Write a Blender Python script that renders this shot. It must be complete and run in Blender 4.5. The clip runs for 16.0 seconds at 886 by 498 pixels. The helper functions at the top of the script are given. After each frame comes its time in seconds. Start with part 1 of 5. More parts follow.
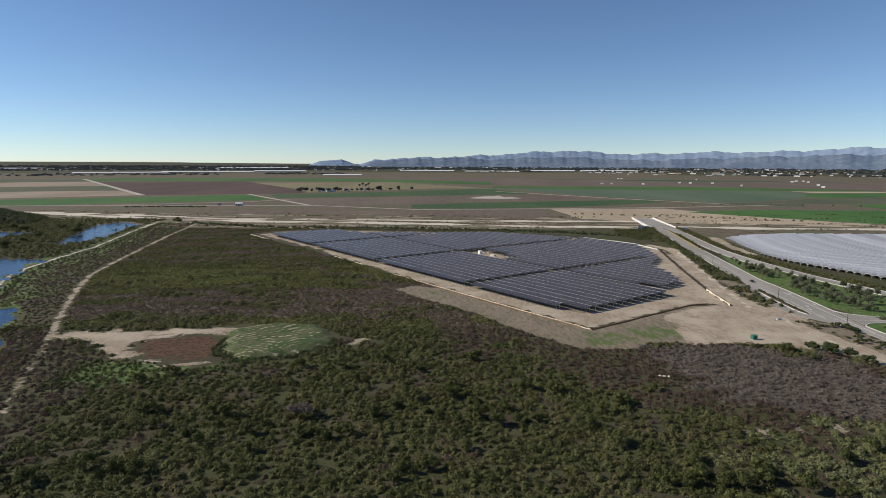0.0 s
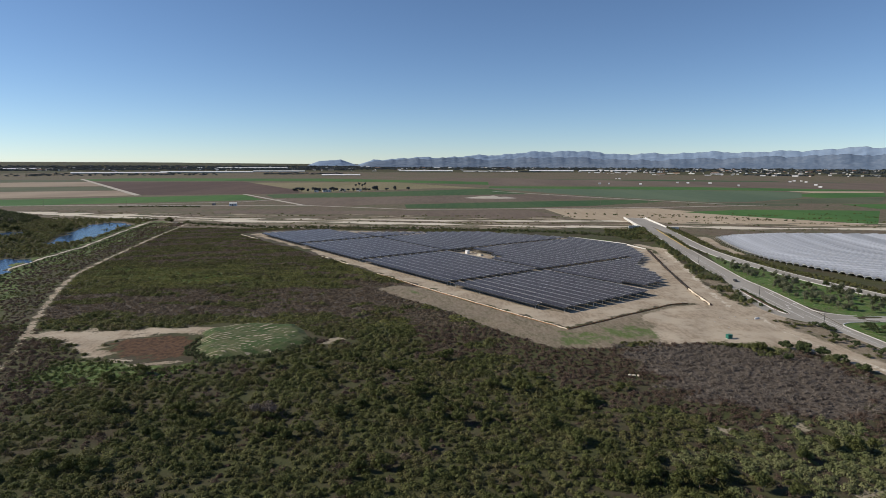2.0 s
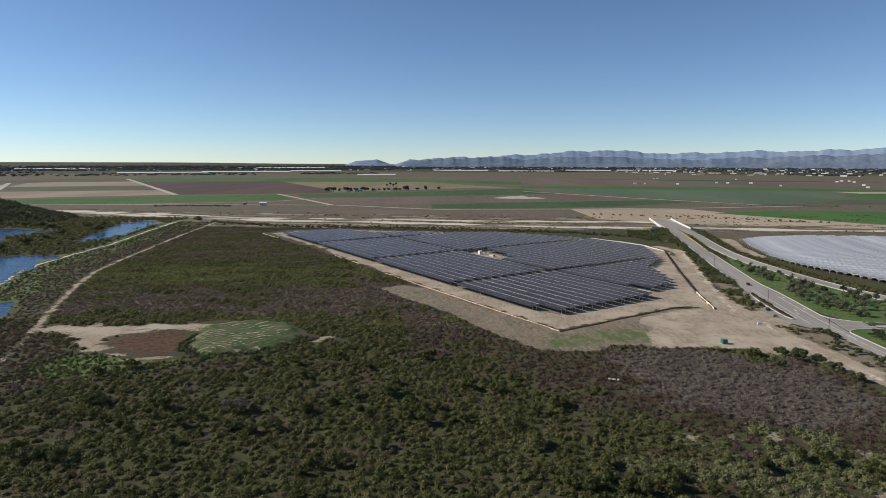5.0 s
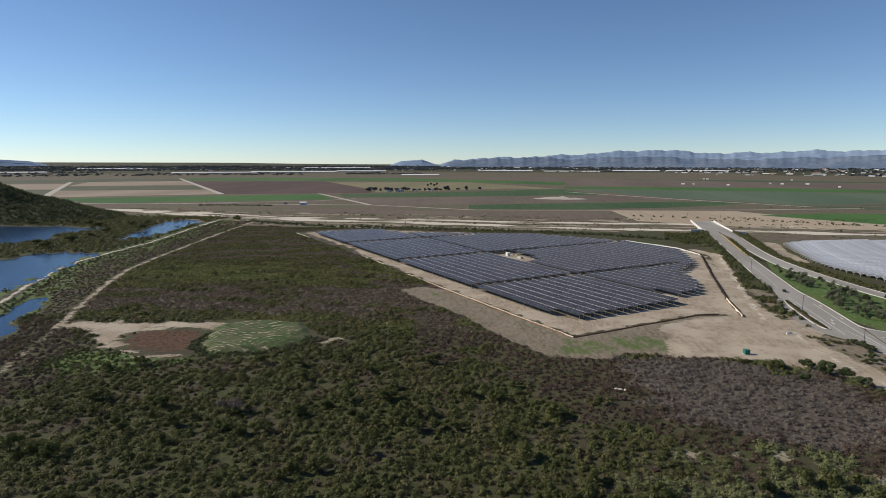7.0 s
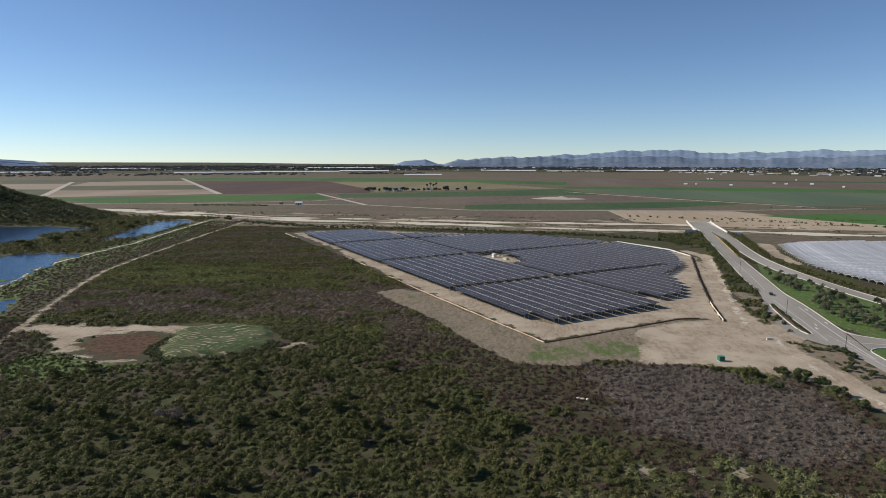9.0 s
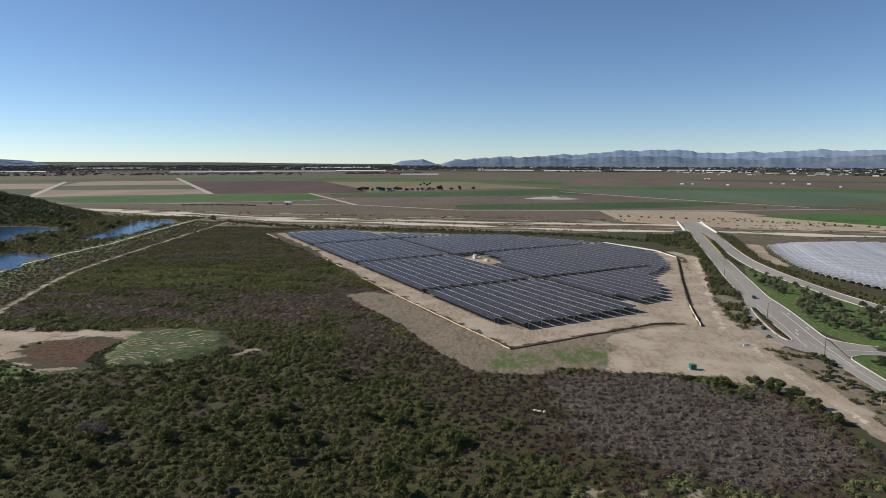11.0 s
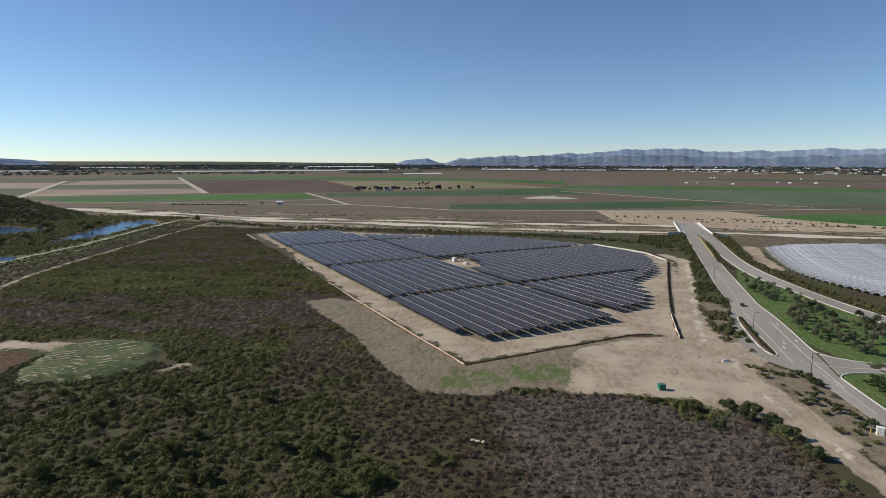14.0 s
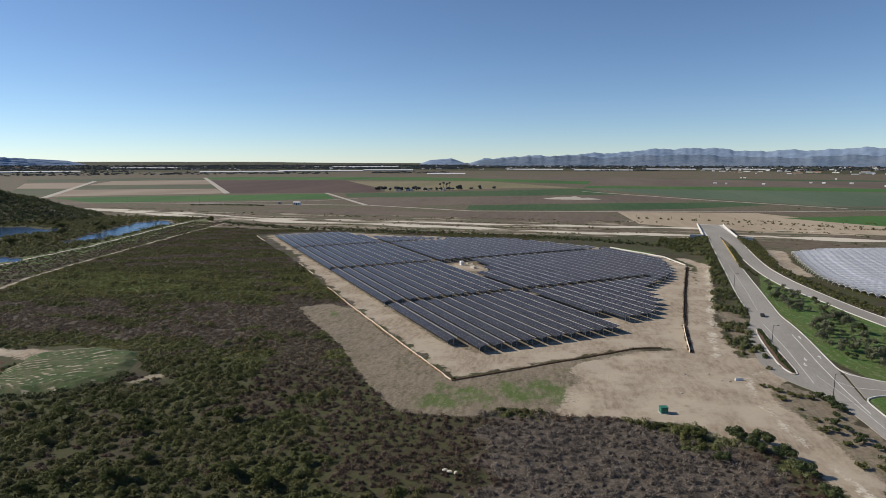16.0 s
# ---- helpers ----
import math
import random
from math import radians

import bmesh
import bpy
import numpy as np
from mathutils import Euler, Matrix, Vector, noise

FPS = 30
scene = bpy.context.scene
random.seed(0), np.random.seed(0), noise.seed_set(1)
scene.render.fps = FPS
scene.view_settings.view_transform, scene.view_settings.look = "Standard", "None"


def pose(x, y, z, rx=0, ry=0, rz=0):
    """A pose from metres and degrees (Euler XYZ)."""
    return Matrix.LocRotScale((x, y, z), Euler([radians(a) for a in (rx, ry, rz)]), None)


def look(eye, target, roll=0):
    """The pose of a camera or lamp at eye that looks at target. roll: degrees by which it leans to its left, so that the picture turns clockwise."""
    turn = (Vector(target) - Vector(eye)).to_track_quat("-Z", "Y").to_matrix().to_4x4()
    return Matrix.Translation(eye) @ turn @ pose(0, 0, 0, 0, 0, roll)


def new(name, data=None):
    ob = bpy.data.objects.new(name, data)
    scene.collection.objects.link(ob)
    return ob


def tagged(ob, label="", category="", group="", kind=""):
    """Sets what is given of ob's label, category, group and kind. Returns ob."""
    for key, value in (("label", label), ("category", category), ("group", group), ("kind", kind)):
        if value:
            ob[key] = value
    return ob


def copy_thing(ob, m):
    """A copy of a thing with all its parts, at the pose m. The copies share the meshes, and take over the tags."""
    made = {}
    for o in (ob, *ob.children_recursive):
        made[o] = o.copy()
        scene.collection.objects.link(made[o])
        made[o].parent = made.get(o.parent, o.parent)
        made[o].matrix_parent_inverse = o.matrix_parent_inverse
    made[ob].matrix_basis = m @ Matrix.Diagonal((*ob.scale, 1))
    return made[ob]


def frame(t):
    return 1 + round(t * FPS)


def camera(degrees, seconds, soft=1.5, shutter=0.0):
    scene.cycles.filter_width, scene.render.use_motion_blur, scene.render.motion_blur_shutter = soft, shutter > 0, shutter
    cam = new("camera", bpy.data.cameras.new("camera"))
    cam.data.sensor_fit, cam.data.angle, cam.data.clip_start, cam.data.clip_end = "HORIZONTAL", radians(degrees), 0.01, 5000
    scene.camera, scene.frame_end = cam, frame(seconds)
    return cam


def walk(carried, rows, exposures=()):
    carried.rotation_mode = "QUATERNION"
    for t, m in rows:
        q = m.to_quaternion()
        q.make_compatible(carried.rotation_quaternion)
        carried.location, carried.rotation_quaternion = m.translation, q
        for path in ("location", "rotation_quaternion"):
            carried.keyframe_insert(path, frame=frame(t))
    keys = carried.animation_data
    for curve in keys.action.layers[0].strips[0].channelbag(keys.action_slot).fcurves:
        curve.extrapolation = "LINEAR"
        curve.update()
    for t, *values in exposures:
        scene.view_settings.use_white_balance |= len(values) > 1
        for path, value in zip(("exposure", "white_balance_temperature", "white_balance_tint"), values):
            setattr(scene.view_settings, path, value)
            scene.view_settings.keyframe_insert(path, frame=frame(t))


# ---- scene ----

# ---------------------------------------------------------------- camera
# seconds, x, y, z, yaw, pitch, roll
PATH = [
    (0, -0.00, 0.00, 80.00, 0.00, -8.04, 0.22),
    (0.5, 2.69, 0.02, 79.92, -0.02, -8.03, 0.23),
    (1, 5.51, 0.03, 79.84, -0.02, -8.02, 0.22),
    (1.5, 8.52, -0.00, 79.73, 0.06, -8.02, 0.20),
    (2, 11.75, -0.08, 79.69, 0.05, -8.03, 0.19),
    (2.5, 15.16, -0.17, 79.73, 0.07, -8.02, 0.18),
    (3, 18.76, -0.28, 79.81, 0.05, -8.02, 0.17),
    (3.5, 22.50, -0.41, 79.92, 0.05, -8.03, 0.17),
    (4, 26.31, -0.53, 80.05, 0.80, -8.03, 0.15),
    (4.5, 30.18, -0.55, 80.19, 2.18, -8.05, 0.13),
    (7, 49.93, 5.75, 80.77, 7.95, -8.07, 0.09),
    (7.5, 54.02, 8.35, 80.71, 8.28, -8.08, 0.08),
    (8, 58.09, 11.15, 80.64, 8.33, -8.08, 0.07),
    (8.5, 62.11, 14.16, 80.55, 8.46, -8.07, 0.07),
    (9, 66.07, 17.31, 80.45, 8.47, -8.08, 0.08),
    (11.5, 84.00, 36.41, 79.47, 8.43, -8.09, 0.11),
    (12, 87.23, 40.76, 79.34, 8.42, -8.11, 0.11),
    (12.5, 90.42, 45.17, 79.20, 8.49, -8.12, 0.08),
    (13, 93.59, 49.63, 79.09, 8.93, -8.12, 0.08),
    (13.5, 96.78, 54.20, 78.98, 9.00, -8.14, 0.08),
    (14, 99.98, 58.90, 78.90, 9.10, -8.16, 0.07),
    (14.5, 103.11, 63.71, 78.90, 9.51, -8.14, 0.06),
    (15, 106.14, 68.53, 78.92, 10.37, -8.13, 0.04),
    (15.5, 108.95, 73.34, 78.94, 11.39, -8.13, 0.01),
    (16, 111.62, 78.17, 78.92, 11.56, -8.16, -0.02),
]


def heading(yaw, pitch, roll, eye):
    """The camera's pose from a heading, a tilt and a lean in degrees."""
    a, b = radians(yaw), radians(pitch)
    ahead = Vector((-math.sin(a) * math.cos(b), math.cos(a) * math.cos(b), math.sin(b)))
    return look(eye, Vector(eye) + ahead * 10, roll)


cam = camera(71.67, 16.0, soft=0.6)
walk(cam, [(t, heading(yw, pt, rl, (x, y, z))) for t, x, y, z, yw, pt, rl in PATH])

# ---------------------------------------------------------------- sky and sun
SUN_TO = Vector((-0.99, 0.08, 0.0))          # horizontal way towards the sun
SUN_UP = radians(32)
world = bpy.data.worlds.new("sky")
scene.world = world
world.use_nodes = True
wn = world.node_tree
sky = wn.nodes.new("ShaderNodeTexSky")
sky.sky_type = "NISHITA"
sky.sun_disc = False
sky.sun_elevation = SUN_UP
sky.sun_rotation = math.atan2(SUN_TO.x, SUN_TO.y)
sky.altitude = 50
sky.air_density, sky.dust_density, sky.ozone_density = 0.69, 0.0, 4.2
wn.links.new(sky.outputs["Color"], wn.nodes["Background"].inputs["Color"])
wn.nodes["Background"].inputs["Strength"].default_value = 0.105

sun_data = bpy.data.lights.new("sun", "SUN")
sun_data.energy, sun_data.angle, sun_data.color = 5.0, radians(0.53), (1.0, 0.92, 0.79)
sun = new("sun", sun_data)
h = SUN_TO.normalized() * math.cos(SUN_UP)
sun.matrix_world = look((0, 0, 300), Vector((0, 0, 300)) - Vector((h.x, h.y, math.sin(SUN_UP))))

# ---------------------------------------------------------------- materials


class Nodes:
    """A small builder for one node material."""

    def __init__(self, name):
        self.m = bpy.data.materials.new(name)
        self.m.use_nodes = True
        self.t = self.m.node_tree
        self.p = self.t.nodes["Principled BSDF"]
        self.p.inputs["Specular IOR Level"].default_value = 0.25
        self.coord = self.t.nodes.new("ShaderNodeTexCoord").outputs["Object"]

    def put(self, socket, value):
        if isinstance(value, bpy.types.NodeSocket):
            self.t.links.new(value, socket)
        elif isinstance(value, tuple) and len(value) == 3 and socket.type == "RGBA":
            socket.default_value = (*value, 1)
        else:
            socket.default_value = value

    def noise(self, scale, detail=4, rough=0.6, stretch=None, turn=0.0):
        n = self.t.nodes.new("ShaderNodeTexNoise")
        n.inputs["Scale"].default_value, n.inputs["Detail"].default_value, n.inputs["Roughness"].default_value = scale, detail, rough
        src = self.coord
        if stretch:
            mp = self.t.nodes.new("ShaderNodeMapping")
            mp.inputs["Scale"].default_value = stretch
            mp.inputs["Rotation"].default_value = (0, 0, turn)
            self.t.links.new(src, mp.inputs["Vector"])
            src = mp.outputs["Vector"]
        self.t.links.new(src, n.inputs["Vector"])
        return n.outputs["Fac"]

    def ramp(self, fac, lo, hi, a=0.0, b=1.0):
        n = self.t.nodes.new("ShaderNodeMapRange")
        n.interpolation_type = "SMOOTHSTEP"
        for k, v in (("Value", fac), ("From Min", lo), ("From Max", hi), ("To Min", a), ("To Max", b)):
            self.put(n.inputs[k], v)
        return n.outputs["Result"]

    def math(self, op, a, b=0.0):
        n = self.t.nodes.new("ShaderNodeMath")
        n.operation = op
        self.put(n.inputs[0], a)
        self.put(n.inputs[1], b)
        return n.outputs[0]

    def mix(self, fac, a, b):
        n = self.t.nodes.new("ShaderNodeMix")
        n.data_type = "RGBA"
        self.put(n.inputs[0], fac)
        self.put(n.inputs[6], a)
        self.put(n.inputs[7], b)
        return n.outputs[2]

    def attribute(self, name):
        n = self.t.nodes.new("ShaderNodeAttribute")
        n.attribute_name = name
        s = self.t.nodes.new("ShaderNodeSeparateColor")
        self.t.links.new(n.outputs["Color"], s.inputs[0])
        return (*s.outputs, n.outputs["Alpha"])

    def bump(self, height, strength, distance):
        n = self.t.nodes.new("ShaderNodeBump")
        n.inputs["Strength"].default_value, n.inputs["Distance"].default_value = strength, distance
        self.put(n.inputs["Height"], height)
        self.t.links.new(n.outputs["Normal"], self.p.inputs["Normal"])

    def done(self, colour, rough=0.9, metal=0.0):
        self.put(self.p.inputs["Base Color"], colour)
        self.put(self.p.inputs["Roughness"], rough)
        self.put(self.p.inputs["Metallic"], metal)
        return self.m


def surface(name, c1, c2, grain, patch, rough=0.85, metal=0.0, bump=0.0, stretch=None, turn=0.0):
    """A worn surface: fine grain and broad patches between two colours."""
    n = Nodes(name)
    g = n.noise(grain, 3, 0.7, stretch, turn)
    p = n.noise(patch, 3, 0.5, stretch, turn)
    f = n.math("ADD", n.math("MULTIPLY", g, 0.45), n.math("MULTIPLY", p, 0.55))
    if bump:
        n.bump(g, bump, 0.3 / grain)
    return n.done(n.mix(n.ramp(f, 0.36, 0.64), c1, c2), rough, metal)


def leaves(name, c1, c2, c3, patch=0.06):
    """Foliage: each leaf clump has its own shade, and stands differ by place."""
    n = Nodes(name)
    geo = n.t.nodes.new("ShaderNodeNewGeometry")
    r = geo.outputs["Random Per Island"]
    base = n.mix(n.ramp(n.noise(patch, 4, 0.65), 0.4, 0.62), c1, c2)
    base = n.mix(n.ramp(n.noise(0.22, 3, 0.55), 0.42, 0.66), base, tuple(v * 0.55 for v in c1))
    base = n.mix(n.ramp(n.noise(0.11, 3, 0.6), 0.5, 0.68, 0, 0.6), base, c3)
    col = n.mix(n.ramp(r, 0.45, 1.0, 0, 0.6), base, c3)
    n.p.inputs["Specular IOR Level"].default_value = 0.15
    tr = n.t.nodes.new("ShaderNodeBsdfTranslucent")
    n.put(tr.inputs["Color"], col)
    mx = n.t.nodes.new("ShaderNodeMixShader")
    mx.inputs[0].default_value = 0.3
    m = n.done(col, 0.75)
    n.t.links.new(n.p.outputs[0], mx.inputs[1])
    n.t.links.new(tr.outputs[0], mx.inputs[2])
    n.t.links.new(mx.outputs[0], n.t.nodes["Material Output"].inputs["Surface"])
    return m


def ground_material():
    n = Nodes("open_ground")
    dirt, green, dark, pale = n.attribute("cover")
    straw, grey, mid, plain = n.attribute("cover_b")
    fine, wide, broad = n.noise(0.8, 6, 0.75), n.noise(0.11, 5, 0.65), n.noise(0.012, 3, 0.5)
    ruts = n.noise(0.5, 5, 0.7, (1.0, 0.35, 1.0), 1.25)
    edge = n.math("MULTIPLY", n.math("SUBTRACT", n.math("ADD", n.math("MULTIPLY", fine, 0.5), n.math("MULTIPLY", wide, 0.5)), 0.5), 1.7)

    def over(col, mask, paint):
        return n.mix(n.ramp(n.math("ADD", mask, edge), 0.41, 0.59), col, paint)

    stand = n.noise(0.03, 4, 0.65)
    scrub = n.mix(n.ramp(wide, 0.4, 0.6), n.mix(n.ramp(stand, 0.42, 0.58), (0.046, 0.052, 0.018), (0.050, 0.040, 0.024)), (0.062, 0.062, 0.026))
    scrub = n.mix(n.ramp(fine, 0.42, 0.66), scrub, n.mix(n.ramp(stand, 0.4, 0.6), (0.062, 0.066, 0.024), (0.070, 0.055, 0.036)))
    farm = n.mix(n.ramp(wide, 0.35, 0.65), n.mix(n.ramp(broad, 0.4, 0.6), (0.110, 0.082, 0.058), (0.080, 0.085, 0.040)), (0.150, 0.120, 0.082))
    col = over(scrub, plain, farm)
    col = over(col, dark, n.mix(n.ramp(n.noise(0.45, 5, 0.75), 0.38, 0.62), (0.045, 0.024, 0.012), (0.12, 0.063, 0.032)))
    col = over(col, grey, n.mix(n.ramp(fine, 0.4, 0.65), (0.062, 0.050, 0.039), (0.145, 0.119, 0.096)))
    col = over(col, straw, n.mix(fine, (0.22, 0.18, 0.12), (0.36, 0.31, 0.23)))
    col = over(col, mid, n.mix(n.ramp(n.math("ADD", n.math("MULTIPLY", ruts, 0.5), n.math("MULTIPLY", fine, 0.5)), 0.4, 0.6), n.mix(n.ramp(wide, 0.42, 0.58), (0.115, 0.100, 0.060), (0.170, 0.132, 0.095)), (0.250, 0.205, 0.148)))
    col = over(col, green, n.mix(n.ramp(fine, 0.35, 0.7), n.mix(n.ramp(wide, 0.4, 0.6), (0.040, 0.120, 0.014), (0.070, 0.115, 0.024)), n.mix(n.ramp(ruts, 0.48, 0.6), (0.10, 0.125, 0.04), (0.24, 0.22, 0.13))))
    tan = n.mix(n.ramp(ruts, 0.36, 0.64), (0.255, 0.200, 0.142), (0.385, 0.315, 0.235))
    tan = n.mix(n.ramp(n.noise(0.045, 5, 0.65), 0.42, 0.62), tan, n.mix(fine, (0.365, 0.300, 0.222), (0.475, 0.405, 0.315)))
    tan = n.mix(n.ramp(n.noise(0.11, 5, 0.7), 0.56, 0.70, 0, 0.75), tan, n.mix(fine, (0.17, 0.135, 0.09), (0.25, 0.20, 0.14)))
    col = over(col, dirt, tan)
    col = over(col, pale, n.mix(fine, (0.48, 0.42, 0.33), (0.64, 0.58, 0.48)))
    n.bump(fine, 0.6, 0.35)
    return n.done(col, 0.95)


def panel_material():
    n = Nodes("solar_glass")
    sep = n.t.nodes.new("ShaderNodeSeparateXYZ")
    n.t.links.new(n.coord, sep.inputs[0])

    def lines(s, step, w):
        return n.math("LESS_THAN", n.math("FRACT", n.math("ADD", n.math("DIVIDE", s, step), 500.0)), w)

    grid = n.math("MAXIMUM", lines(sep.outputs[0], 1.0, 0.045), lines(sep.outputs[1], 2.03, 0.02))
    cell = n.mix(n.noise(0.09, 2), (0.033, 0.031, 0.035), (0.044, 0.041, 0.046))
    n.p.inputs["Specular IOR Level"].default_value = 0.098
    return n.done(n.mix(grid, cell, (0.34, 0.35, 0.37)), n.math("ADD", n.math("MULTIPLY", grid, 0.2), 0.28))


def water_material():
    n = Nodes("pond_water")
    r = n.noise(0.6, 4, 0.6, (1, 2.2, 1), 0.4)
    n.bump(r, 0.35, 0.25)
    n.p.inputs["Specular IOR Level"].default_value = 0.22
    n.p.inputs["IOR"].default_value = 1.33
    return n.done(n.mix(n.noise(0.03, 3), (0.007, 0.022, 0.06), (0.013, 0.042, 0.105)), 0.15)


def heap_material():
    n = Nodes("graded_spoil")
    crest = n.attribute("cover")[0]
    fine = n.noise(0.9, 5, 0.7)
    weed = n.mix(n.ramp(n.noise(0.12, 4, 0.6), 0.42, 0.6), (0.050, 0.080, 0.024), (0.092, 0.100, 0.044))
    dirt = n.mix(fine, (0.24, 0.20, 0.14), (0.42, 0.36, 0.27))
    edge = n.math("ADD", crest, n.math("MULTIPLY", n.math("SUBTRACT", fine, 0.5), 1.3))
    n.bump(fine, 0.6, 0.3)
    return n.done(n.mix(n.ramp(edge, 0.55, 0.95), weed, dirt), 0.95)


M = {
    "heap": heap_material(),
    "ground": ground_material(),
    "glass": panel_material(),
    "water": water_material(),
    "steel": surface("galvanised_steel", (0.42, 0.43, 0.44), (0.56, 0.57, 0.58), 6, 0.4, 0.45, 0.8),
    "asphalt": surface("worn_asphalt", (0.250, 0.230, 0.200), (0.340, 0.315, 0.280), 1.5, 0.05, 0.9, 0, 0.2, (1, 0.2, 1), 0.12),
    "concrete": surface("pale_concrete", (0.52, 0.50, 0.46), (0.66, 0.64, 0.60), 2, 0.15, 0.85),
    "paint": surface("road_paint", (0.60, 0.59, 0.56), (0.74, 0.73, 0.70), 3, 0.5, 0.7),
    "yellow": surface("yellow_paint", (0.55, 0.38, 0.07), (0.66, 0.48, 0.12), 2, 0.3, 0.7),
    "gravel_road": surface("packed_gravel", (0.36, 0.32, 0.265), (0.47, 0.43, 0.37), 1.2, 0.06, 0.95, 0, 0.3),
    "plastic": surface("white_film", (0.38, 0.385, 0.395), (0.62, 0.625, 0.64), 0.45, 0.06, 0.5, 0, 0.6, (1.0, 0.6, 1.0)),
    "white": surface("white_wall", (0.68, 0.67, 0.65), (0.80, 0.79, 0.77), 1.5, 0.1, 0.7),
    "tank": surface("beige_enclosure", (0.46, 0.42, 0.34), (0.56, 0.52, 0.43), 2, 0.3, 0.6),
    "roof": surface("grey_roof", (0.20, 0.19, 0.19), (0.32, 0.31, 0.30), 1, 0.1, 0.8),
    "tile": surface("clay_roof", (0.26, 0.13, 0.09), (0.36, 0.20, 0.13), 1, 0.1, 0.8),
    "dark": surface("black_metal", (0.025, 0.025, 0.028), (0.05, 0.05, 0.05), 4, 0.4, 0.5),
    "green_box": surface("green_enclosure", (0.025, 0.13, 0.095), (0.04, 0.18, 0.13), 3, 0.5, 0.5),
    "bark": surface("grey_bark", (0.13, 0.10, 0.075), (0.23, 0.19, 0.15), 6, 0.8, 0.95, 0, 0.4),
    "wattle": surface("straw_wattle", (0.55, 0.46, 0.34), (0.74, 0.66, 0.54), 3, 0.4, 0.95, 0, 0.5),
    "silt": surface("rust_silt_fence", (0.24, 0.115, 0.055), (0.34, 0.18, 0.095), 3, 0.3, 0.9, 0, 0.3),
    "rock": surface("broken_rock", (0.32, 0.30, 0.27), (0.48, 0.46, 0.42), 2, 0.3, 0.95, 0, 0.5),
    "soil": surface("turned_soil", (0.10, 0.062, 0.042), (0.17, 0.11, 0.075), 1.0, 0.08, 0.95, 0, 0.5),
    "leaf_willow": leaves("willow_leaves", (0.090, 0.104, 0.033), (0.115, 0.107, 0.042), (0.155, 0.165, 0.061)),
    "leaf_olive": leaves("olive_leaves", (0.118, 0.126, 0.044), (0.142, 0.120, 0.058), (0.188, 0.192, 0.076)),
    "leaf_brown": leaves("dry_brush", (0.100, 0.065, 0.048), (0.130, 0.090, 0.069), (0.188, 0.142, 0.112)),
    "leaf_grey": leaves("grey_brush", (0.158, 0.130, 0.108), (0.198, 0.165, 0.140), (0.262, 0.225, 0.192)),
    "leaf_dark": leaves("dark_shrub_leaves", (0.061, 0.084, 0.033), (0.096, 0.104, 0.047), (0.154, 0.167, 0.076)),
    "leaf_tree": leaves("grey_green_leaves", (0.131, 0.145, 0.083), (0.186, 0.172, 0.122), (0.241, 0.241, 0.166)),
    "leaf_bright": leaves("reed_leaves", (0.088, 0.119, 0.031), (0.114, 0.132, 0.044), (0.158, 0.176, 0.066)),
    "leaf_sunny": leaves("sunny_willow", (0.150, 0.172, 0.068), (0.190, 0.190, 0.090), (0.245, 0.255, 0.120), 0.05),
    "leaf_meadow": leaves("meadow_reeds", (0.150, 0.158, 0.050), (0.190, 0.185, 0.066), (0.225, 0.220, 0.085), 0.03),
    "leaf_mauve": leaves("mauve_brush", (0.150, 0.112, 0.078), (0.190, 0.148, 0.108), (0.240, 0.195, 0.148), 0.04),
    # leaf colour lightened and blued: distance haze is painted into it
    "belt": leaves("hazed_trees", (0.070, 0.085, 0.090), (0.085, 0.10, 0.105), (0.11, 0.125, 0.13), 0.01),
}

# ---------------------------------------------------------------- helpers of this scene


def bm_mesh(name, bm, material):
    me = bpy.data.meshes.new(name)
    bm.to_mesh(me)
    bm.free()
    me.materials.append(material)
    return me


def part(name, bm, material, parent, label=""):
    """One mesh under a thing or a part."""
    ob = new(name, bm if isinstance(bm, bpy.types.Mesh) else bm_mesh(name, bm, material))
    ob.parent = parent
    return tagged(ob, label)


def thing(name, label, category, m=None, group="", kind=""):
    ob = new(name)
    ob.empty_display_size = 0.5
    if m is not None:
        ob.matrix_world = m
    return tagged(ob, label, category, group, kind)


def box(bm, x0, x1, y0, y1, z0, z1, turn=None):
    vs = [bm.verts.new(Vector(p) if turn is None else turn @ Vector(p)) for p in
          ((x0, y0, z0), (x1, y0, z0), (x1, y1, z0), (x0, y1, z0), (x0, y0, z1), (x1, y0, z1), (x1, y1, z1), (x0, y1, z1))]
    for f in ((3, 2, 1, 0), (4, 5, 6, 7), (0, 1, 5, 4), (1, 2, 6, 5), (2, 3, 7, 6), (3, 0, 4, 7)):
        bm.faces.new([vs[k] for k in f])
    return bm


def boxes(*rows):
    bm = bmesh.new()
    for r in rows:
        box(bm, *r)
    return bm


def tube(points, radii, sides=6):
    """A tapered tube along points."""
    bm = bmesh.new()
    rings = []
    for k, (p, r) in enumerate(zip(points, radii)):
        a, b = Vector(points[max(k - 1, 0)]), Vector(points[min(k + 1, len(points) - 1)])
        q = (b - a).to_track_quat("Z", "Y")
        rings.append([bm.verts.new(Vector(p) + q @ Vector((r * math.cos(s), r * math.sin(s), 0)))
                      for s in (2 * math.pi * i / sides for i in range(sides))])
    for a, b in zip(rings, rings[1:]):
        for i in range(sides):
            bm.faces.new((a[i], a[(i + 1) % sides], b[(i + 1) % sides], b[i]))
    bm.faces.new(rings[0][::-1])
    bm.faces.new(rings[-1])
    return bm


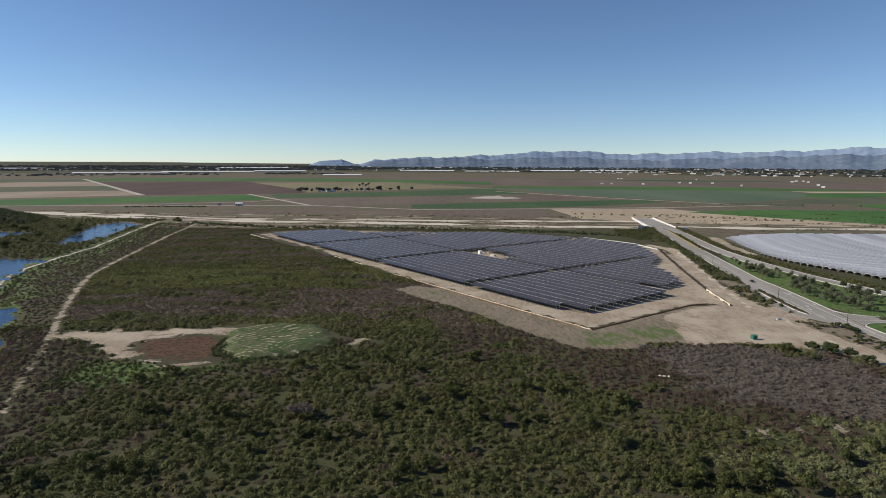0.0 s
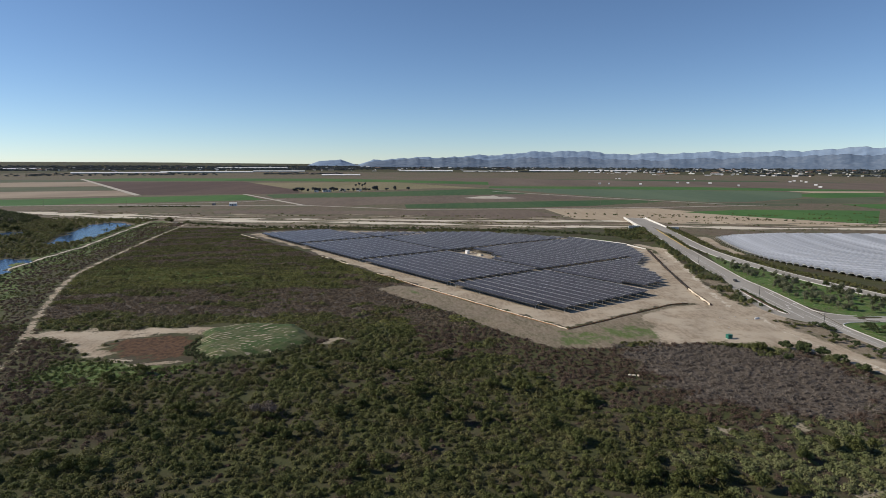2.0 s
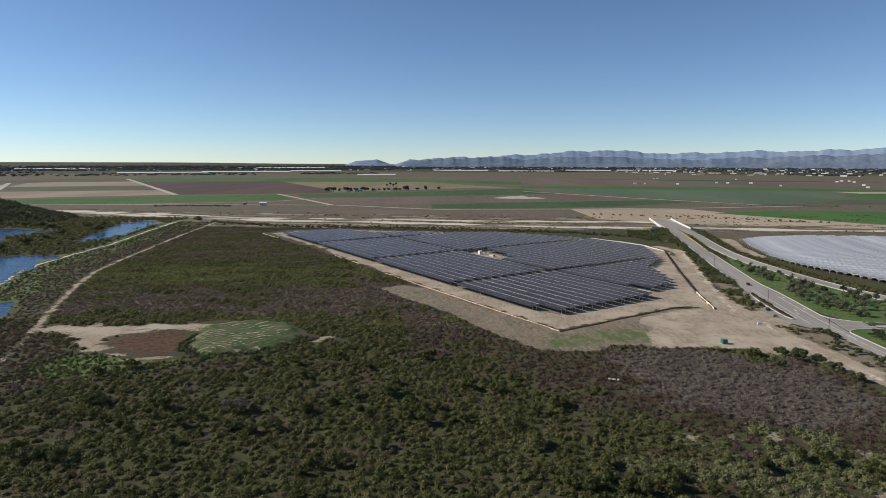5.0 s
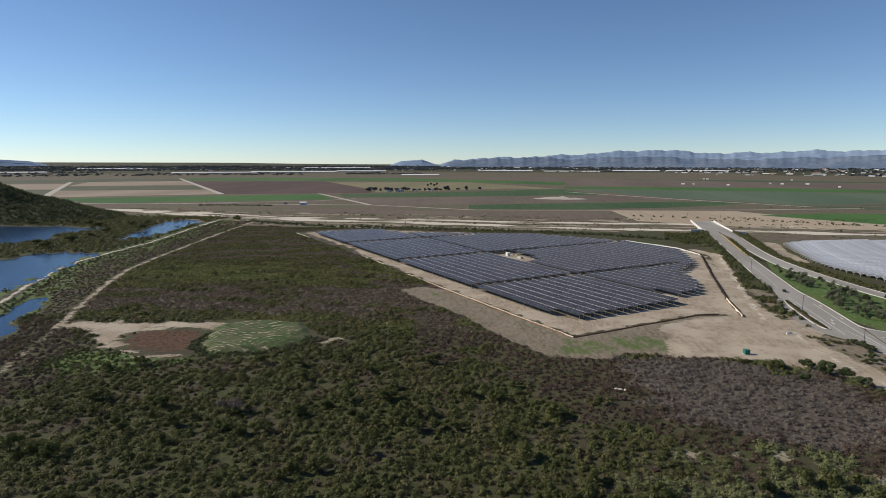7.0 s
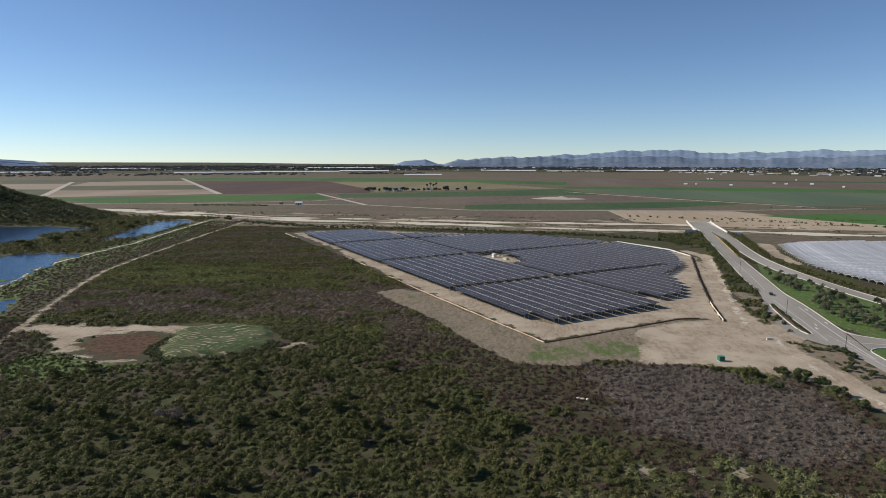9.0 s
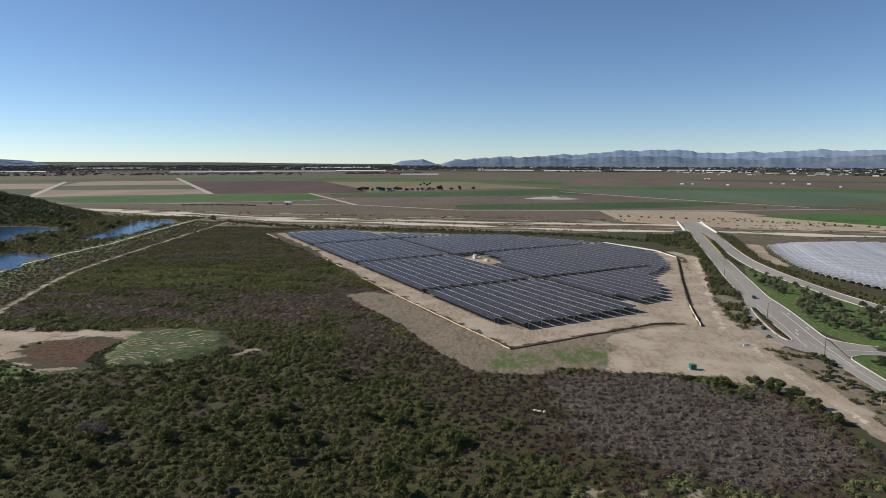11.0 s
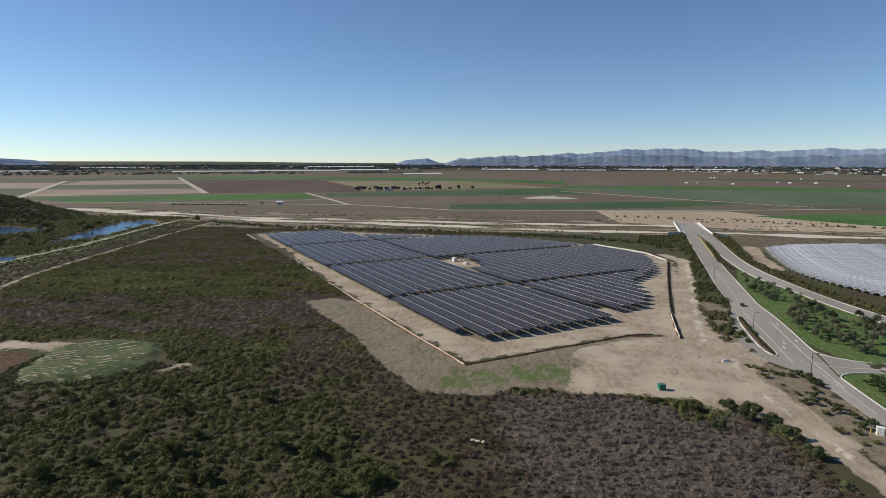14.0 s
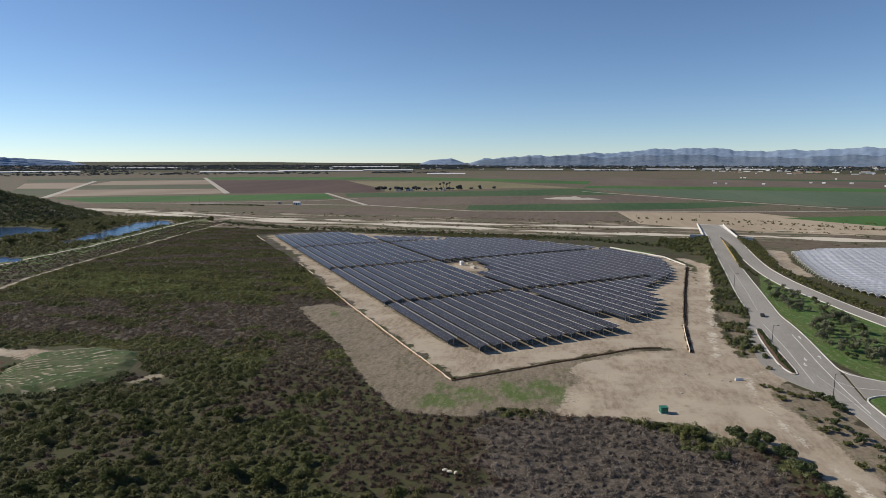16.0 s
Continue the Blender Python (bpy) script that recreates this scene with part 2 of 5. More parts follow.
def array_mesh(name, verts, faces, material, smooth=False):
    """A mesh from numpy arrays; all faces have the same number of corners."""
    verts, faces = np.asarray(verts, np.float32), np.asarray(faces, np.int32)
    me = bpy.data.meshes.new(name)
    me.vertices.add(len(verts))
    me.vertices.foreach_set("co", verts.ravel())
    n, k = faces.shape
    me.loops.add(n * k)
    me.loops.foreach_set("vertex_index", faces.ravel())
    me.polygons.add(n)
    me.polygons.foreach_set("loop_start", np.arange(0, n * k, k, dtype=np.int32))
    me.polygons.foreach_set("use_smooth", np.full(n, smooth))
    me.update(calc_edges=True)
    me.materials.append(material)
    return me


def inside(px, py, poly):
    """Signed distance to a polygon, positive within."""
    d2, c = np.full(np.shape(px), 1e18), np.zeros(np.shape(px), bool)
    for (x0, y0), (x1, y1) in zip(poly, poly[1:] + poly[:1]):
        ex, ey = x1 - x0, y1 - y0
        t = np.clip(((px - x0) * ex + (py - y0) * ey) / (ex * ex + ey * ey + 1e-9), 0, 1)
        d2 = np.minimum(d2, (px - x0 - t * ex) ** 2 + (py - y0 - t * ey) ** 2)
        c ^= ((y0 > py) != (y1 > py)) & (px < ex * (py - y0) / (ey if ey else 1e-9) + x0)
    return np.where(c, 1, -1) * np.sqrt(d2)


def along(px, py, line):
    """Distance to a polyline."""
    d2 = np.full(np.shape(px), 1e18)
    for (x0, y0), (x1, y1) in zip(line, line[1:]):
        ex, ey = x1 - x0, y1 - y0
        t = np.clip(((px - x0) * ex + (py - y0) * ey) / (ex * ex + ey * ey), 0, 1)
        d2 = np.minimum(d2, (px - x0 - t * ex) ** 2 + (py - y0 - t * ey) ** 2)
    return np.sqrt(d2)


def soft(d, w):
    return np.clip(0.5 + d / (2 * w), 0, 1)


def waves(x, y, size, seed):
    """Smooth uneven values from -1 to 1."""
    rs = np.random.RandomState(seed)
    out = 0
    for k in range(7):
        a, s = rs.uniform(0, 2 * np.pi), rs.uniform(0.6, 1.9) / size
        out = out + np.sin((x * np.cos(a) + y * np.sin(a)) * s * 2 * np.pi + rs.uniform(0, 6.28))
    return out / 3.2

# ---------------------------------------------------------------- plan


PAD = [(-216, 678), (-150, 592), (-97, 524), (0, 384), (72, 288), (97, 306), (141, 341), (166, 342), (184, 330), (186, 380), (196, 470), (206, 560),
       (190, 610), (155, 650), (90, 690), (0, 705), (-130, 730), (-190, 712)]
MOWN = [(-31, 382), (-7, 350), (16, 322), (29, 301), (43, 279), (60, 257), (82, 257), (94, 268), (112, 265), (133, 268), (160, 262), (168, 250),
        (182, 236), (190, 236), (186, 268), (182, 300), (188, 318), (165, 336), (141, 340), (96, 306), (72, 288), (30, 342), (0, 384), (-18, 394)]
BROWN = [(-98, 477), (-34, 391), (30, 290), (62, 262), (98, 270), (168, 255), (182, 190), (127, 172), (82, 192), (46, 225), (12, 262), (-10, 300), (-46, 374)]
GREY = [(88, 258), (128, 266), (165, 245), (172, 200), (133, 182), (98, 200)]
LAKE_ROAD = [(-215, 240), (-252, 315), (-275, 359), (-309, 435), (-320, 500), (-328, 574), (-357, 698), (-378, 805)]
PATH_ROAD = [(-320, 790), (-292, 630), (-265, 495), (-250, 428), (-230, 378), (-213, 340), (-195, 303), (-182, 276), (-157, 222), (-140, 186), (-126, 150)]
SPUR = [(-182, 277), (-170, 269), (-155, 266), (-140, 266), (-128, 266)]
WATER = [
    [(-378, 588), (-354, 616), (-375, 711), (-389, 790), (-425, 815), (-439, 784), (-419, 705), (-393, 636)],
    [(-400, 458), (-369, 453), (-392, 489), (-360, 500), (-326, 500), (-315, 452), (-292, 397), (-281, 360), (-258, 306), (-300, 280), (-420, 400)],
    [(-640, 690), (-543, 702), (-450, 690), (-472, 615), (-446, 585), (-452, 544), (-470, 533), (-620, 500)],
    [(-236, 297), (-246, 318), (-238, 330), (-214, 292), (-190, 250), (-200, 240)],
]
DUG = [(-137, 260), (-133, 271), (-118, 275), (-104, 275), (-96, 264), (-94, 248), (-103, 237), (-123, 244)]
RING = [(-131, 281), (-101, 296), (-62, 292), (-42, 272), (-60, 240), (-85, 233), (-106, 226), (-140, 212), (-138, 232)]
ROAD_L = [(262, 845), (249.8, 728), (244.7, 699), (229.8, 596), (224.5, 556), (211.5, 466), (207.8, 432)]
ROAD_R = [(277, 845), (260, 728), (256, 699), (241.6, 596), (236.5, 556), (226, 466), (222, 432)]
ROAD2_L = [(270, 845), (260.5, 728), (258, 672), (247, 590), (243.4, 540), (244, 500), (247, 481), (253.4, 454), (257.1, 431), (263, 399), (276, 350)]
ROAD2_R = [(285, 845), (274, 722), (268, 672), (259, 600), (254.8, 554), (255.9, 509), (260, 475), (264, 449), (269, 424), (276, 395), (288, 350)]
RIVER = [(-900, 1040), (-642, 950), (-510, 901), (-365, 854), (-244, 828), (-129, 819), (-27, 804), (61, 784), (135, 770), (228, 772), (289, 780), (353, 766), (451, 757), (700, 745)]
RIVER2 = [(-800, 1000), (-500, 930), (-308, 863), (-138, 861), (23, 845), (238, 847), (420, 835), (640, 820)]
BERM = [(199.6, 560), (181.4, 462), (168.6, 387), (167.3, 382), (162.8, 339.5)]
TUNNELS = [(300, 645), (288, 591), (278, 530), (279, 502), (285, 478), (306, 418), (340, 340), (520, 400), (560, 640), (494, 680), (392, 684), (330, 668)]


def road_z(y):
    return 0.12 + np.clip((y - 430) / 300, 0, 1) * 4.5


def hill_z(x, y):
    d = np.hypot((x + 760) / 235, (y - 800) / 130)
    return 62 * np.clip(1 - d, 0, 1) ** 1.25 * (1 + 0.10 * waves(x, y, 90, 5))


def water_d(x, y):
    d = inside(x, y, WATER[0])
    for p in WATER[1:]:
        d = np.maximum(d, inside(x, y, p))
    return d + 5.0 * waves(x, y, 26, 3) + 2.5 * waves(x, y, 9, 4)


def ground_z(x, y):
    x, y = np.asarray(x, float), np.asarray(y, float)
    z = (0.22 * waves(x, y, 40, 1) + 0.10 * waves(x, y, 11, 2)) * np.clip((860 - y) / 60, 0, 1)
    near = (along(x, y, [((a + c) / 2, b) for (a, b), (c, e) in zip(ROAD_L, ROAD_R)] + [(208, 380), (204, 320), (206, 250)]))
    near = np.minimum(near, along(x, y, [((a + c) / 2, b) for (a, b), (c, e) in zip(ROAD2_L, ROAD2_R)]))
    flat = np.clip((near - 9) / 16, 0, 1)
    ramp = np.where(y < 735, road_z(y) - 0.17, 0)
    z = z * flat + ramp * (1 - flat) ** 1.3
    z = z * (1 - soft(inside(x, y, PAD), 6)) + 0.0
    lake = (x < -180) & (y < 900) & (y > 200)
    z = np.where(lake, z - 1.1 * soft(water_d(x, y) - 1.5, 3.5), z)
    z = z + hill_z(x, y)
    r = np.hypot(x, y)
    return z + 52 * np.clip((r - 3300) / 1500, 0, 1.3) ** 1.3


def spread(lo, hi, step, far_lo, far_hi, grow=1.16):
    mid = list(np.arange(lo, hi + 0.1, step))
    a, s = mid[-1], step
    while a < far_hi:
        s *= grow
        a += s
        mid.append(a)
    a, s = mid[0], step
    while a > far_lo:
        s *= grow
        a -= s
        mid.insert(0, a)
    return np.array(mid)


def band_at(x, y):
    """Lengthwise stands west of the array: high is reed green, low is bare brush."""
    yy = y + 16 * waves(x, y, 80, 27) + 6 * waves(x, y, 22, 54) - 0.15 * (x + 150)
    return (np.interp(yy, [292, 305, 320, 368, 384, 400, 450, 480, 505, 560, 600, 740], [0.5, 0.3, -0.7, -0.6, 0.4, 1.0, 1.0, 0.2, -0.5, -0.1, -0.4, -0.35])
            + 0.6 * waves(x * 0.4, y, 34, 28) + 0.3 * waves(x * 0.6, y, 14, 55))


def masks(x, y):
    """How each ground cover spreads over the plan, from 0 to 1."""
    c = {}
    lake_road, path = along(x, y, LAKE_ROAD), np.minimum(along(x, y, PATH_ROAD), along(x, y, SPUR))
    pad, mown = inside(x, y, PAD), inside(x, y, MOWN)
    rim = pad + 2.0 * waves(x, y, 18, 67) + 1.2 * waves(x, y, 7, 68) - 7 * soft(y - 545 - 0.2 * (x + 100), 25) * (x < -40)
    c["dirt"] = np.maximum.reduce([soft(rim - 1, 3.5) * (0.62 + 0.38 * soft(rim - 7, 5)), soft(inside(x, y, [(112, 266), (160, 262), (182, 236), (192, 232), (186, 268), (181, 300), (196, 322), (180, 345), (150, 342), (118, 318)]) + 3 * waves(x, y, 30, 8), 5),
                                   soft(4.0 - along(x, y, [(178, 318), (174, 285), (180, 250), (186, 215), (190, 170)]), 2),
                                   soft(5 - along(x, y, [(163, 345), (180, 400), (195, 470), (212, 560), (204, 600)]), 4),
                                   soft(9 - along(x, y, [(290, 660), (276, 600), (270, 540)]), 4),
                                   np.where(y < 268, 0.5, 0.66) * soft(2.3 + 0.8 * waves(x, y, 15, 70) - path, 1.8), 0.66 * soft(inside(x, y, [(-187, 281), (-171, 272), (-158, 263), (-140, 246), (-126, 238), (-104, 232), (-90, 244), (-104, 238), (-124, 246), (-132, 262), (-122, 276), (-97, 278), (-92, 288), (-108, 292), (-139, 285)]) + 1 + 2.5 * waves(x, y, 14, 69), 4)])
    c["mid"] = np.maximum.reduce([soft(mown, 3), 0.85 * soft(inside(x, y, [(181, 300), (185, 262), (190, 225), (203, 218), (203, 270), (199, 298), (190, 308)]) + 2 * waves(x, y, 10, 64), 3), 0.62 * soft(inside(x, y, [(188, 470), (205, 400), (196, 330), (180, 330), (184, 400)]), 6)])
    c["green"] = np.maximum.reduce([0.53 * soft(inside(x, y, [(50, 268), (64, 258), (84, 258), (96, 268), (122, 268), (126, 288), (104, 306), (78, 288), (66, 292)]) + 4 * waves(x, y, 20, 9) + 3 * waves(x, y, 8, 75), 9), 0.56 * soft(inside(x, y, [(-14, 384), (0, 372), (8, 358), (-4, 362), (-16, 376)]) + 2 * waves(x, y, 12, 9), 5), 0.60 * soft(inside(x, y, [(-150, 206), (-144, 238), (-127, 243), (-98, 231), (-86, 245), (-74, 244), (-91, 216), (-123, 206)]) + 4 * waves(x, y, 16, 10), 5),
                                    soft(inside(x, y, [(222, 445), (243, 525), (246, 480), (262, 400), (285, 330), (285, 314), (225, 316), (217, 345), (219, 395)]) + 2, 2.5),
                                    soft(inside(x, y, [(211, 297), (219, 302), (240, 303), (285, 302), (285, 200), (212, 200)]) + 1, 2),
                                    0.75 * soft(inside(x, y, [(-246, 421), (-247, 470), (-105, 424), (-100, 380), (-182, 402)]), 14),
                                    0.7 * soft(inside(x, y, [(120, 640), (160, 660), (190, 630), (176, 612)]), 5),
                                    0.6 * soft(5 - np.abs(lake_road - 7), 3), 0.56 * soft(13 - np.abs(lake_road - 16) + 5 * waves(x, y, 30, 19), 8) * (x > np.interp(y, [240, 315, 435, 574, 698, 805], [-215, -252, -309, -328, -357, -378]))])
    c["dark"] = 0.8 * soft(inside(x, y, DUG) - 1 + 3 * waves(x, y, 9, 11), 5)
    u, v = 0.595 * x - 0.804 * y, 0.804 * x + 0.595 * y
    # Ground colour is darkened over the array's footprint to deepen the panels' shade.
    under = soft(v - 246, 2) * soft(494 - v, 4) * soft(np.interp(v, [250, 252, 332, 335, 360, 385, 404, 447, 493], [-226, -212, -212, -243, -226, -249, -278, -301, -356]) - 1 - u, 2) * soft(u + np.interp(v, [316, 329, 343, 386, 450, 495], [643, 594, 588, 557, 518, 415]), 4)
    under = under * (1 - soft(9 - np.hypot((u + 402) / 2.2, v - 346), 3))
    c["dirt"] = c["dirt"] * (1 - 0.85 * under)
    c["mid"] = np.maximum(c["mid"], under)
    for k in ("dirt", "green"):
        c[k] = c[k] * (1 - c["dark"])
    river = np.minimum(along(x, y, RIVER) - 5, along(x, y, RIVER2) - 3)
    c["pale"] = np.maximum.reduce([soft(-river + 4 + 6 * waves(x, y, 120, 12), 5), 0.6 * soft(2.4 - lake_road, 1.0), 0.5 * soft(3.6 - along(x, y, [(172, 336), (184, 400), (198, 470), (214, 560)]) + 1.2 * waves(x, y, 40, 65), 3),
                                    0.5 * soft(2.6 - along(x, y, [(186, 322), (178, 312), (175, 285), (180, 250), (186, 215), (190, 170)]) + 0.8 * waves(x, y, 30, 66), 2.5)])
    c["straw"] = np.maximum.reduce([0.68 * soft(waves(x * 0.16, y, 34, 17) + 0.5 * waves(x * 0.3, y, 13, 18) - 0.25, 0.5) * soft(y - 735 - np.maximum(-x - 330, 0) * 0.2, 10) * soft(960 - y, 20),
                                    soft(6 - np.abs(y - 178 + (x - 88) * 0.17) + 6 * waves(x, y, 22, 13), 10) * soft(x - 78, 12) * (x < 190) * 0.64, 0.7 * soft(inside(x, y, [(-42, 274), (-30, 278), (-34, 262), (-44, 262)]), 4),
                                    0.2 * soft(10 - np.abs(along(x, y, LAKE_ROAD) - 26), 6) * (x < -160), 0.66 * soft(2.6 - along(x, y, [(100, 128), (118, 141), (140, 148), (165, 147)]) + 2 * waves(x, y, 12, 16), 3)])
    west = soft(y - 300, 10) * soft(730 - y, 15) * soft(100 - x, 40) * (x > np.interp(y, [292, 340, 428, 495, 630, 790], [-190, -213, -250, -265, -292, -320]) + 3)
    c["grey"] = np.maximum(soft(inside(x, y, GREY) + 4 * waves(x, y, 25, 14), 8), 0.62 * west * soft(-0.1 - band_at(x, y), 0.4))
    c["plain"] = soft(y - 735 - 20 * waves(x, y, 150, 15) + 0.0002 * np.abs(x) + np.maximum(x - 215, 0) * 1.5 - np.maximum(-x - 330, 0) * 0.2, 20)
    c["plain"] = c["plain"] * (1 - soft(np.hypot(x, y) - 3900, 60))
    return c


xs, ys = spread(-470, 330, 2.2, -5200, 5200), spread(128, 830, 2.2, -2500, 5000)
gx, gy = np.meshgrid(xs, ys)
gx, gy = gx.ravel(), gy.ravel()
nx, ny = len(xs), len(ys)
i, j = np.meshgrid(np.arange(nx - 1), np.arange(ny - 1))
q = (j * nx + i).ravel()
ground_me = array_mesh("ground", np.stack([gx, gy, ground_z(gx, gy)], 1), np.stack([q, q + 1, q + nx + 1, q + nx], 1), M["ground"], True)
cover = masks(gx, gy)
for layer, keys in (("cover", "dirt green dark pale"), ("cover_b", "straw grey mid plain")):
    att = ground_me.color_attributes.new(layer, "FLOAT_COLOR", "POINT")
    att.data.foreach_set("color", np.stack([cover[k] for k in keys.split()], 1).astype(np.float32).ravel())
ground = tagged(new("ground", ground_me), "open scrubland and bare tan dirt reaching farmland", "ground", kind="structure")

bm = bmesh.new()
bmesh.ops.create_grid(bm, x_segments=12, y_segments=12, size=1)
for v in bm.verts:
    v.co = Vector((-440 + v.co.x * 270, 540 + v.co.y * 340, -0.55))
tagged(new("water", bm_mesh("water", bm, M["water"])), "dark blue rippled pond water between reed banks", "pond", kind="structure")

# ---------------------------------------------------------------- far fields


def sheet(name, poly, z, material, label, category, step=None):
    """A flat lot lying on the ground, thick enough to have an edge."""
    bm = bmesh.new()
    vs = []
    for x, y in poly:
        r = math.hypot(x, y)
        k = min(1.0, 3290 / r)
        vs.append(bm.verts.new((x * k, y * k, z)))
    f = bm.faces.new(vs)
    if f.normal.z < 0:
        f.normal_flip()
    out = bmesh.ops.extrude_face_region(bm, geom=[f])
    for v in out["geom"]:
        if isinstance(v, bmesh.types.BMVert):
            v.co.z -= z + 0.4
    bm.normal_update()
    bmesh.ops.recalc_face_normals(bm, faces=bm.faces)
    return tagged(new(name, bm_mesh(name, bm, material)), label, category, kind="structure")


def crop(name, c1, c2, turn):
    return surface(name, c1, c2, 0.10, 0.006, 0.95, 0, 0, (1.0, 0.12, 1.0), turn)


C = {
    "bright": crop("bright_crop", (0.036, 0.100, 0.020), (0.065, 0.140, 0.030), 0.9),
    "green": crop("green_crop", (0.032, 0.074, 0.024), (0.060, 0.098, 0.036), 0.4),
    "dull": crop("dull_crop", (0.062, 0.075, 0.040), (0.10, 0.105, 0.058), 1.2),
    "brown": crop("brown_field", (0.070, 0.043, 0.034), (0.105, 0.068, 0.052), 1.0),
    "mauve": crop("bare_field", (0.110, 0.082, 0.062), (0.155, 0.120, 0.090), 0.3),
    "tan": crop("tan_field", (0.24, 0.185, 0.135), (0.31, 0.25, 0.185), 0.7),
    "sand": crop("sand_field", (0.33, 0.26, 0.18), (0.42, 0.34, 0.245), 0.5),
    "olive": crop("olive_field", (0.16, 0.145, 0.075), (0.23, 0.19, 0.11), 0.2),
    "teal": crop("grey_green_crop", (0.070, 0.105, 0.062), (0.10, 0.135, 0.080), 0.8),
}
FIELDS = [
    ("bright", [(-992, 1217), (-474, 1499), (-370, 1300), (-667, 1154), (-766, 1087)]),
    ("brown", [(-1350, 2409), (-804, 2514), (-396, 1735), (-360, 1576), (-714, 1458)]),
    ("tan", [(-1699, 2267), (-1355, 2408), (-1099, 2005), (-1451, 1840)]),
    ("dull", [(-1421, 1798), (-1066, 1959), (-905, 1720), (-1250, 1550)]),
    ("tan", [(-1253, 1550), (-885, 1686), (-721, 1457), (-1030, 1254)]),
    ("tan", [(-1789, 1933), (-1597, 2025), (-1300, 1615), (-1460, 1580)]),
    ("dull", [(-1440, 1560), (-1290, 1595), (-1054, 1273), (-1148, 1257)]),
    ("dull", [(-2345, 2500), (-1900, 3120), (-1396, 2480), (-1883, 2032)]),
    ("bright", [(-1760, 2900), (-1300, 3200), (-834, 3180), (194, 2555), (176, 2239), (-266, 2540), (-865, 2583), (-1385, 2482)]),
    ("olive", [(-734, 2379), (-190, 2482), (150, 1907), (-13, 1919), (-355, 1608), (-405, 1770)]),
    ("green", [(-425, 1507), (-85, 1719), (141, 1906), (231, 1592), (-91, 1460), (-367, 1366)]),
    ("mauve", [(-366, 1322), (-89, 1436), (207, 1561), (420, 1453), (122, 1267), (-66, 1202), (-201, 1102), (-257, 1154)]),
    ("green", [(-63, 1170), (121, 1249), (417, 1351), (475, 1290), (296, 1154), (112, 1084), (-53, 1070)]),
    ("bright", [(154, 1960), (168, 2085), (706, 2105), (860, 2080), (1100, 1990), (1340, 1865), (1120, 1800), (720, 1860), (420, 1900)]),
    ("teal", [(160, 1925), (425, 1880), (720, 1840), (950, 1790), (1000, 1700), (850, 1440), (640, 1275), (560, 1270), (340, 1540)]),
    ("sand", [(1010, 1790), (1130, 1790), (1290, 1790), (1240, 1720), (1030, 1690)]),
    ("bright", [(870, 1560), (1010, 1670), (1235, 1710), (1090, 1500), (900, 1440)]),
    ("dull", [(660, 1275), (860, 1420), (1080, 1480), (900, 1255), (720, 1240)]),
    ("mauve", [(-377, 3290), (890, 3107), (1760, 2600), (1748, 2434), (1370, 1905), (1100, 2010), (860, 2100), (723, 2157), (173, 2185), (200, 2600)]),
    ("green", [(430, 3050), (1000, 3000), (1700, 2720), (1750, 2620), (1000, 2760)]),
    ("sand", [(187, 1071), (392, 1091), (480, 930), (580, 800), (560, 772), (315, 826), (200, 885)]),
    ("bright", [(403, 1010), (537, 1067), (761, 1053), (591, 815), (498, 900)]),
    ("mauve", [(-367, 1007), (-48, 1021), (156, 1041), (193, 932), (101, 882), (-67, 940), (-344, 950)]),
    ("dull", [(330, 1540), (550, 1262), (720, 1225), (684, 1160), (567, 1180), (382, 1427)]),
    ("bright", [(800, 1215), (889, 1232), (1010, 1200), (880, 1060), (790, 1093)]),
]
LOOKS = {"bright": "bright green crop field in straight rows", "green": "dark green crop field in straight rows", "dull": "dull green field of low crops",
         "brown": "dark brown ploughed field", "mauve": "bare brown-grey tilled field", "tan": "pale tan fallow field", "sand": "dry sandy field with low stubble",
         "olive": "olive and tan grass field", "teal": "grey-green field of young crops"}
for k, (kind, poly) in enumerate(FIELDS):
    sheet("field", poly, 0.05 + 0.015 * (k % 5), C[kind], LOOKS[kind], "field")


def strip(left, right, zs, bm=None, thick=0.3):
    """A ribbon between two edges, with sides going down."""
    bm = bm or bmesh.new()
    rows = []
    for (a, b), (c, e), z in zip(left, right, zs):
        rows.append([bm.verts.new(p) for p in ((a, b, z - thick), (a, b, z), (c, e, z), (c, e, z - thick))])
    for r, s in zip(rows, rows[1:]):
        for k in range(3):
            bm.faces.new((r[k], r[k + 1], s[k + 1], s[k]))
    bm.faces.new(rows[0][::-1])
    bm.faces.new(rows[-1])
    bmesh.ops.recalc_face_normals(bm, faces=bm.faces)
    return bm


def ribbon(line, width, zs, thick=0.3, bm=None):
    """A ribbon of one width along a line."""
    le, ri = [], []
    for k, p in enumerate(line):
        a, b = Vector(line[max(k - 1, 0)]).to_2d(), Vector(line[min(k + 1, len(line) - 1)]).to_2d()
        d = (b - a).normalized()
        le.append((p[0] - d.y * width / 2, p[1] + d.x * width / 2))
        ri.append((p[0] + d.y * width / 2, p[1] - d.x * width / 2))
    return strip(le, ri, zs, bm, thick)


def densify(line, step):
    out = []
    for a, b in zip(line, line[1:]):
        n = max(1, int(math.dist(a, b) / step))
        out += [tuple(a[c] + (b[c] - a[c]) * k / n for c in range(2)) for k in range(n)]
    return out + [tuple(line[-1])]


def smooth(line, times=2):
    for _ in range(times):
        out = [line[0]]
        for a, b in zip(line, line[1:]):
            out += [tuple(a[c] * 0.75 + b[c] * 0.25 for c in range(2)), tuple(a[c] * 0.25 + b[c] * 0.75 for c in range(2))]
        line = out + [line[-1]]
    return line


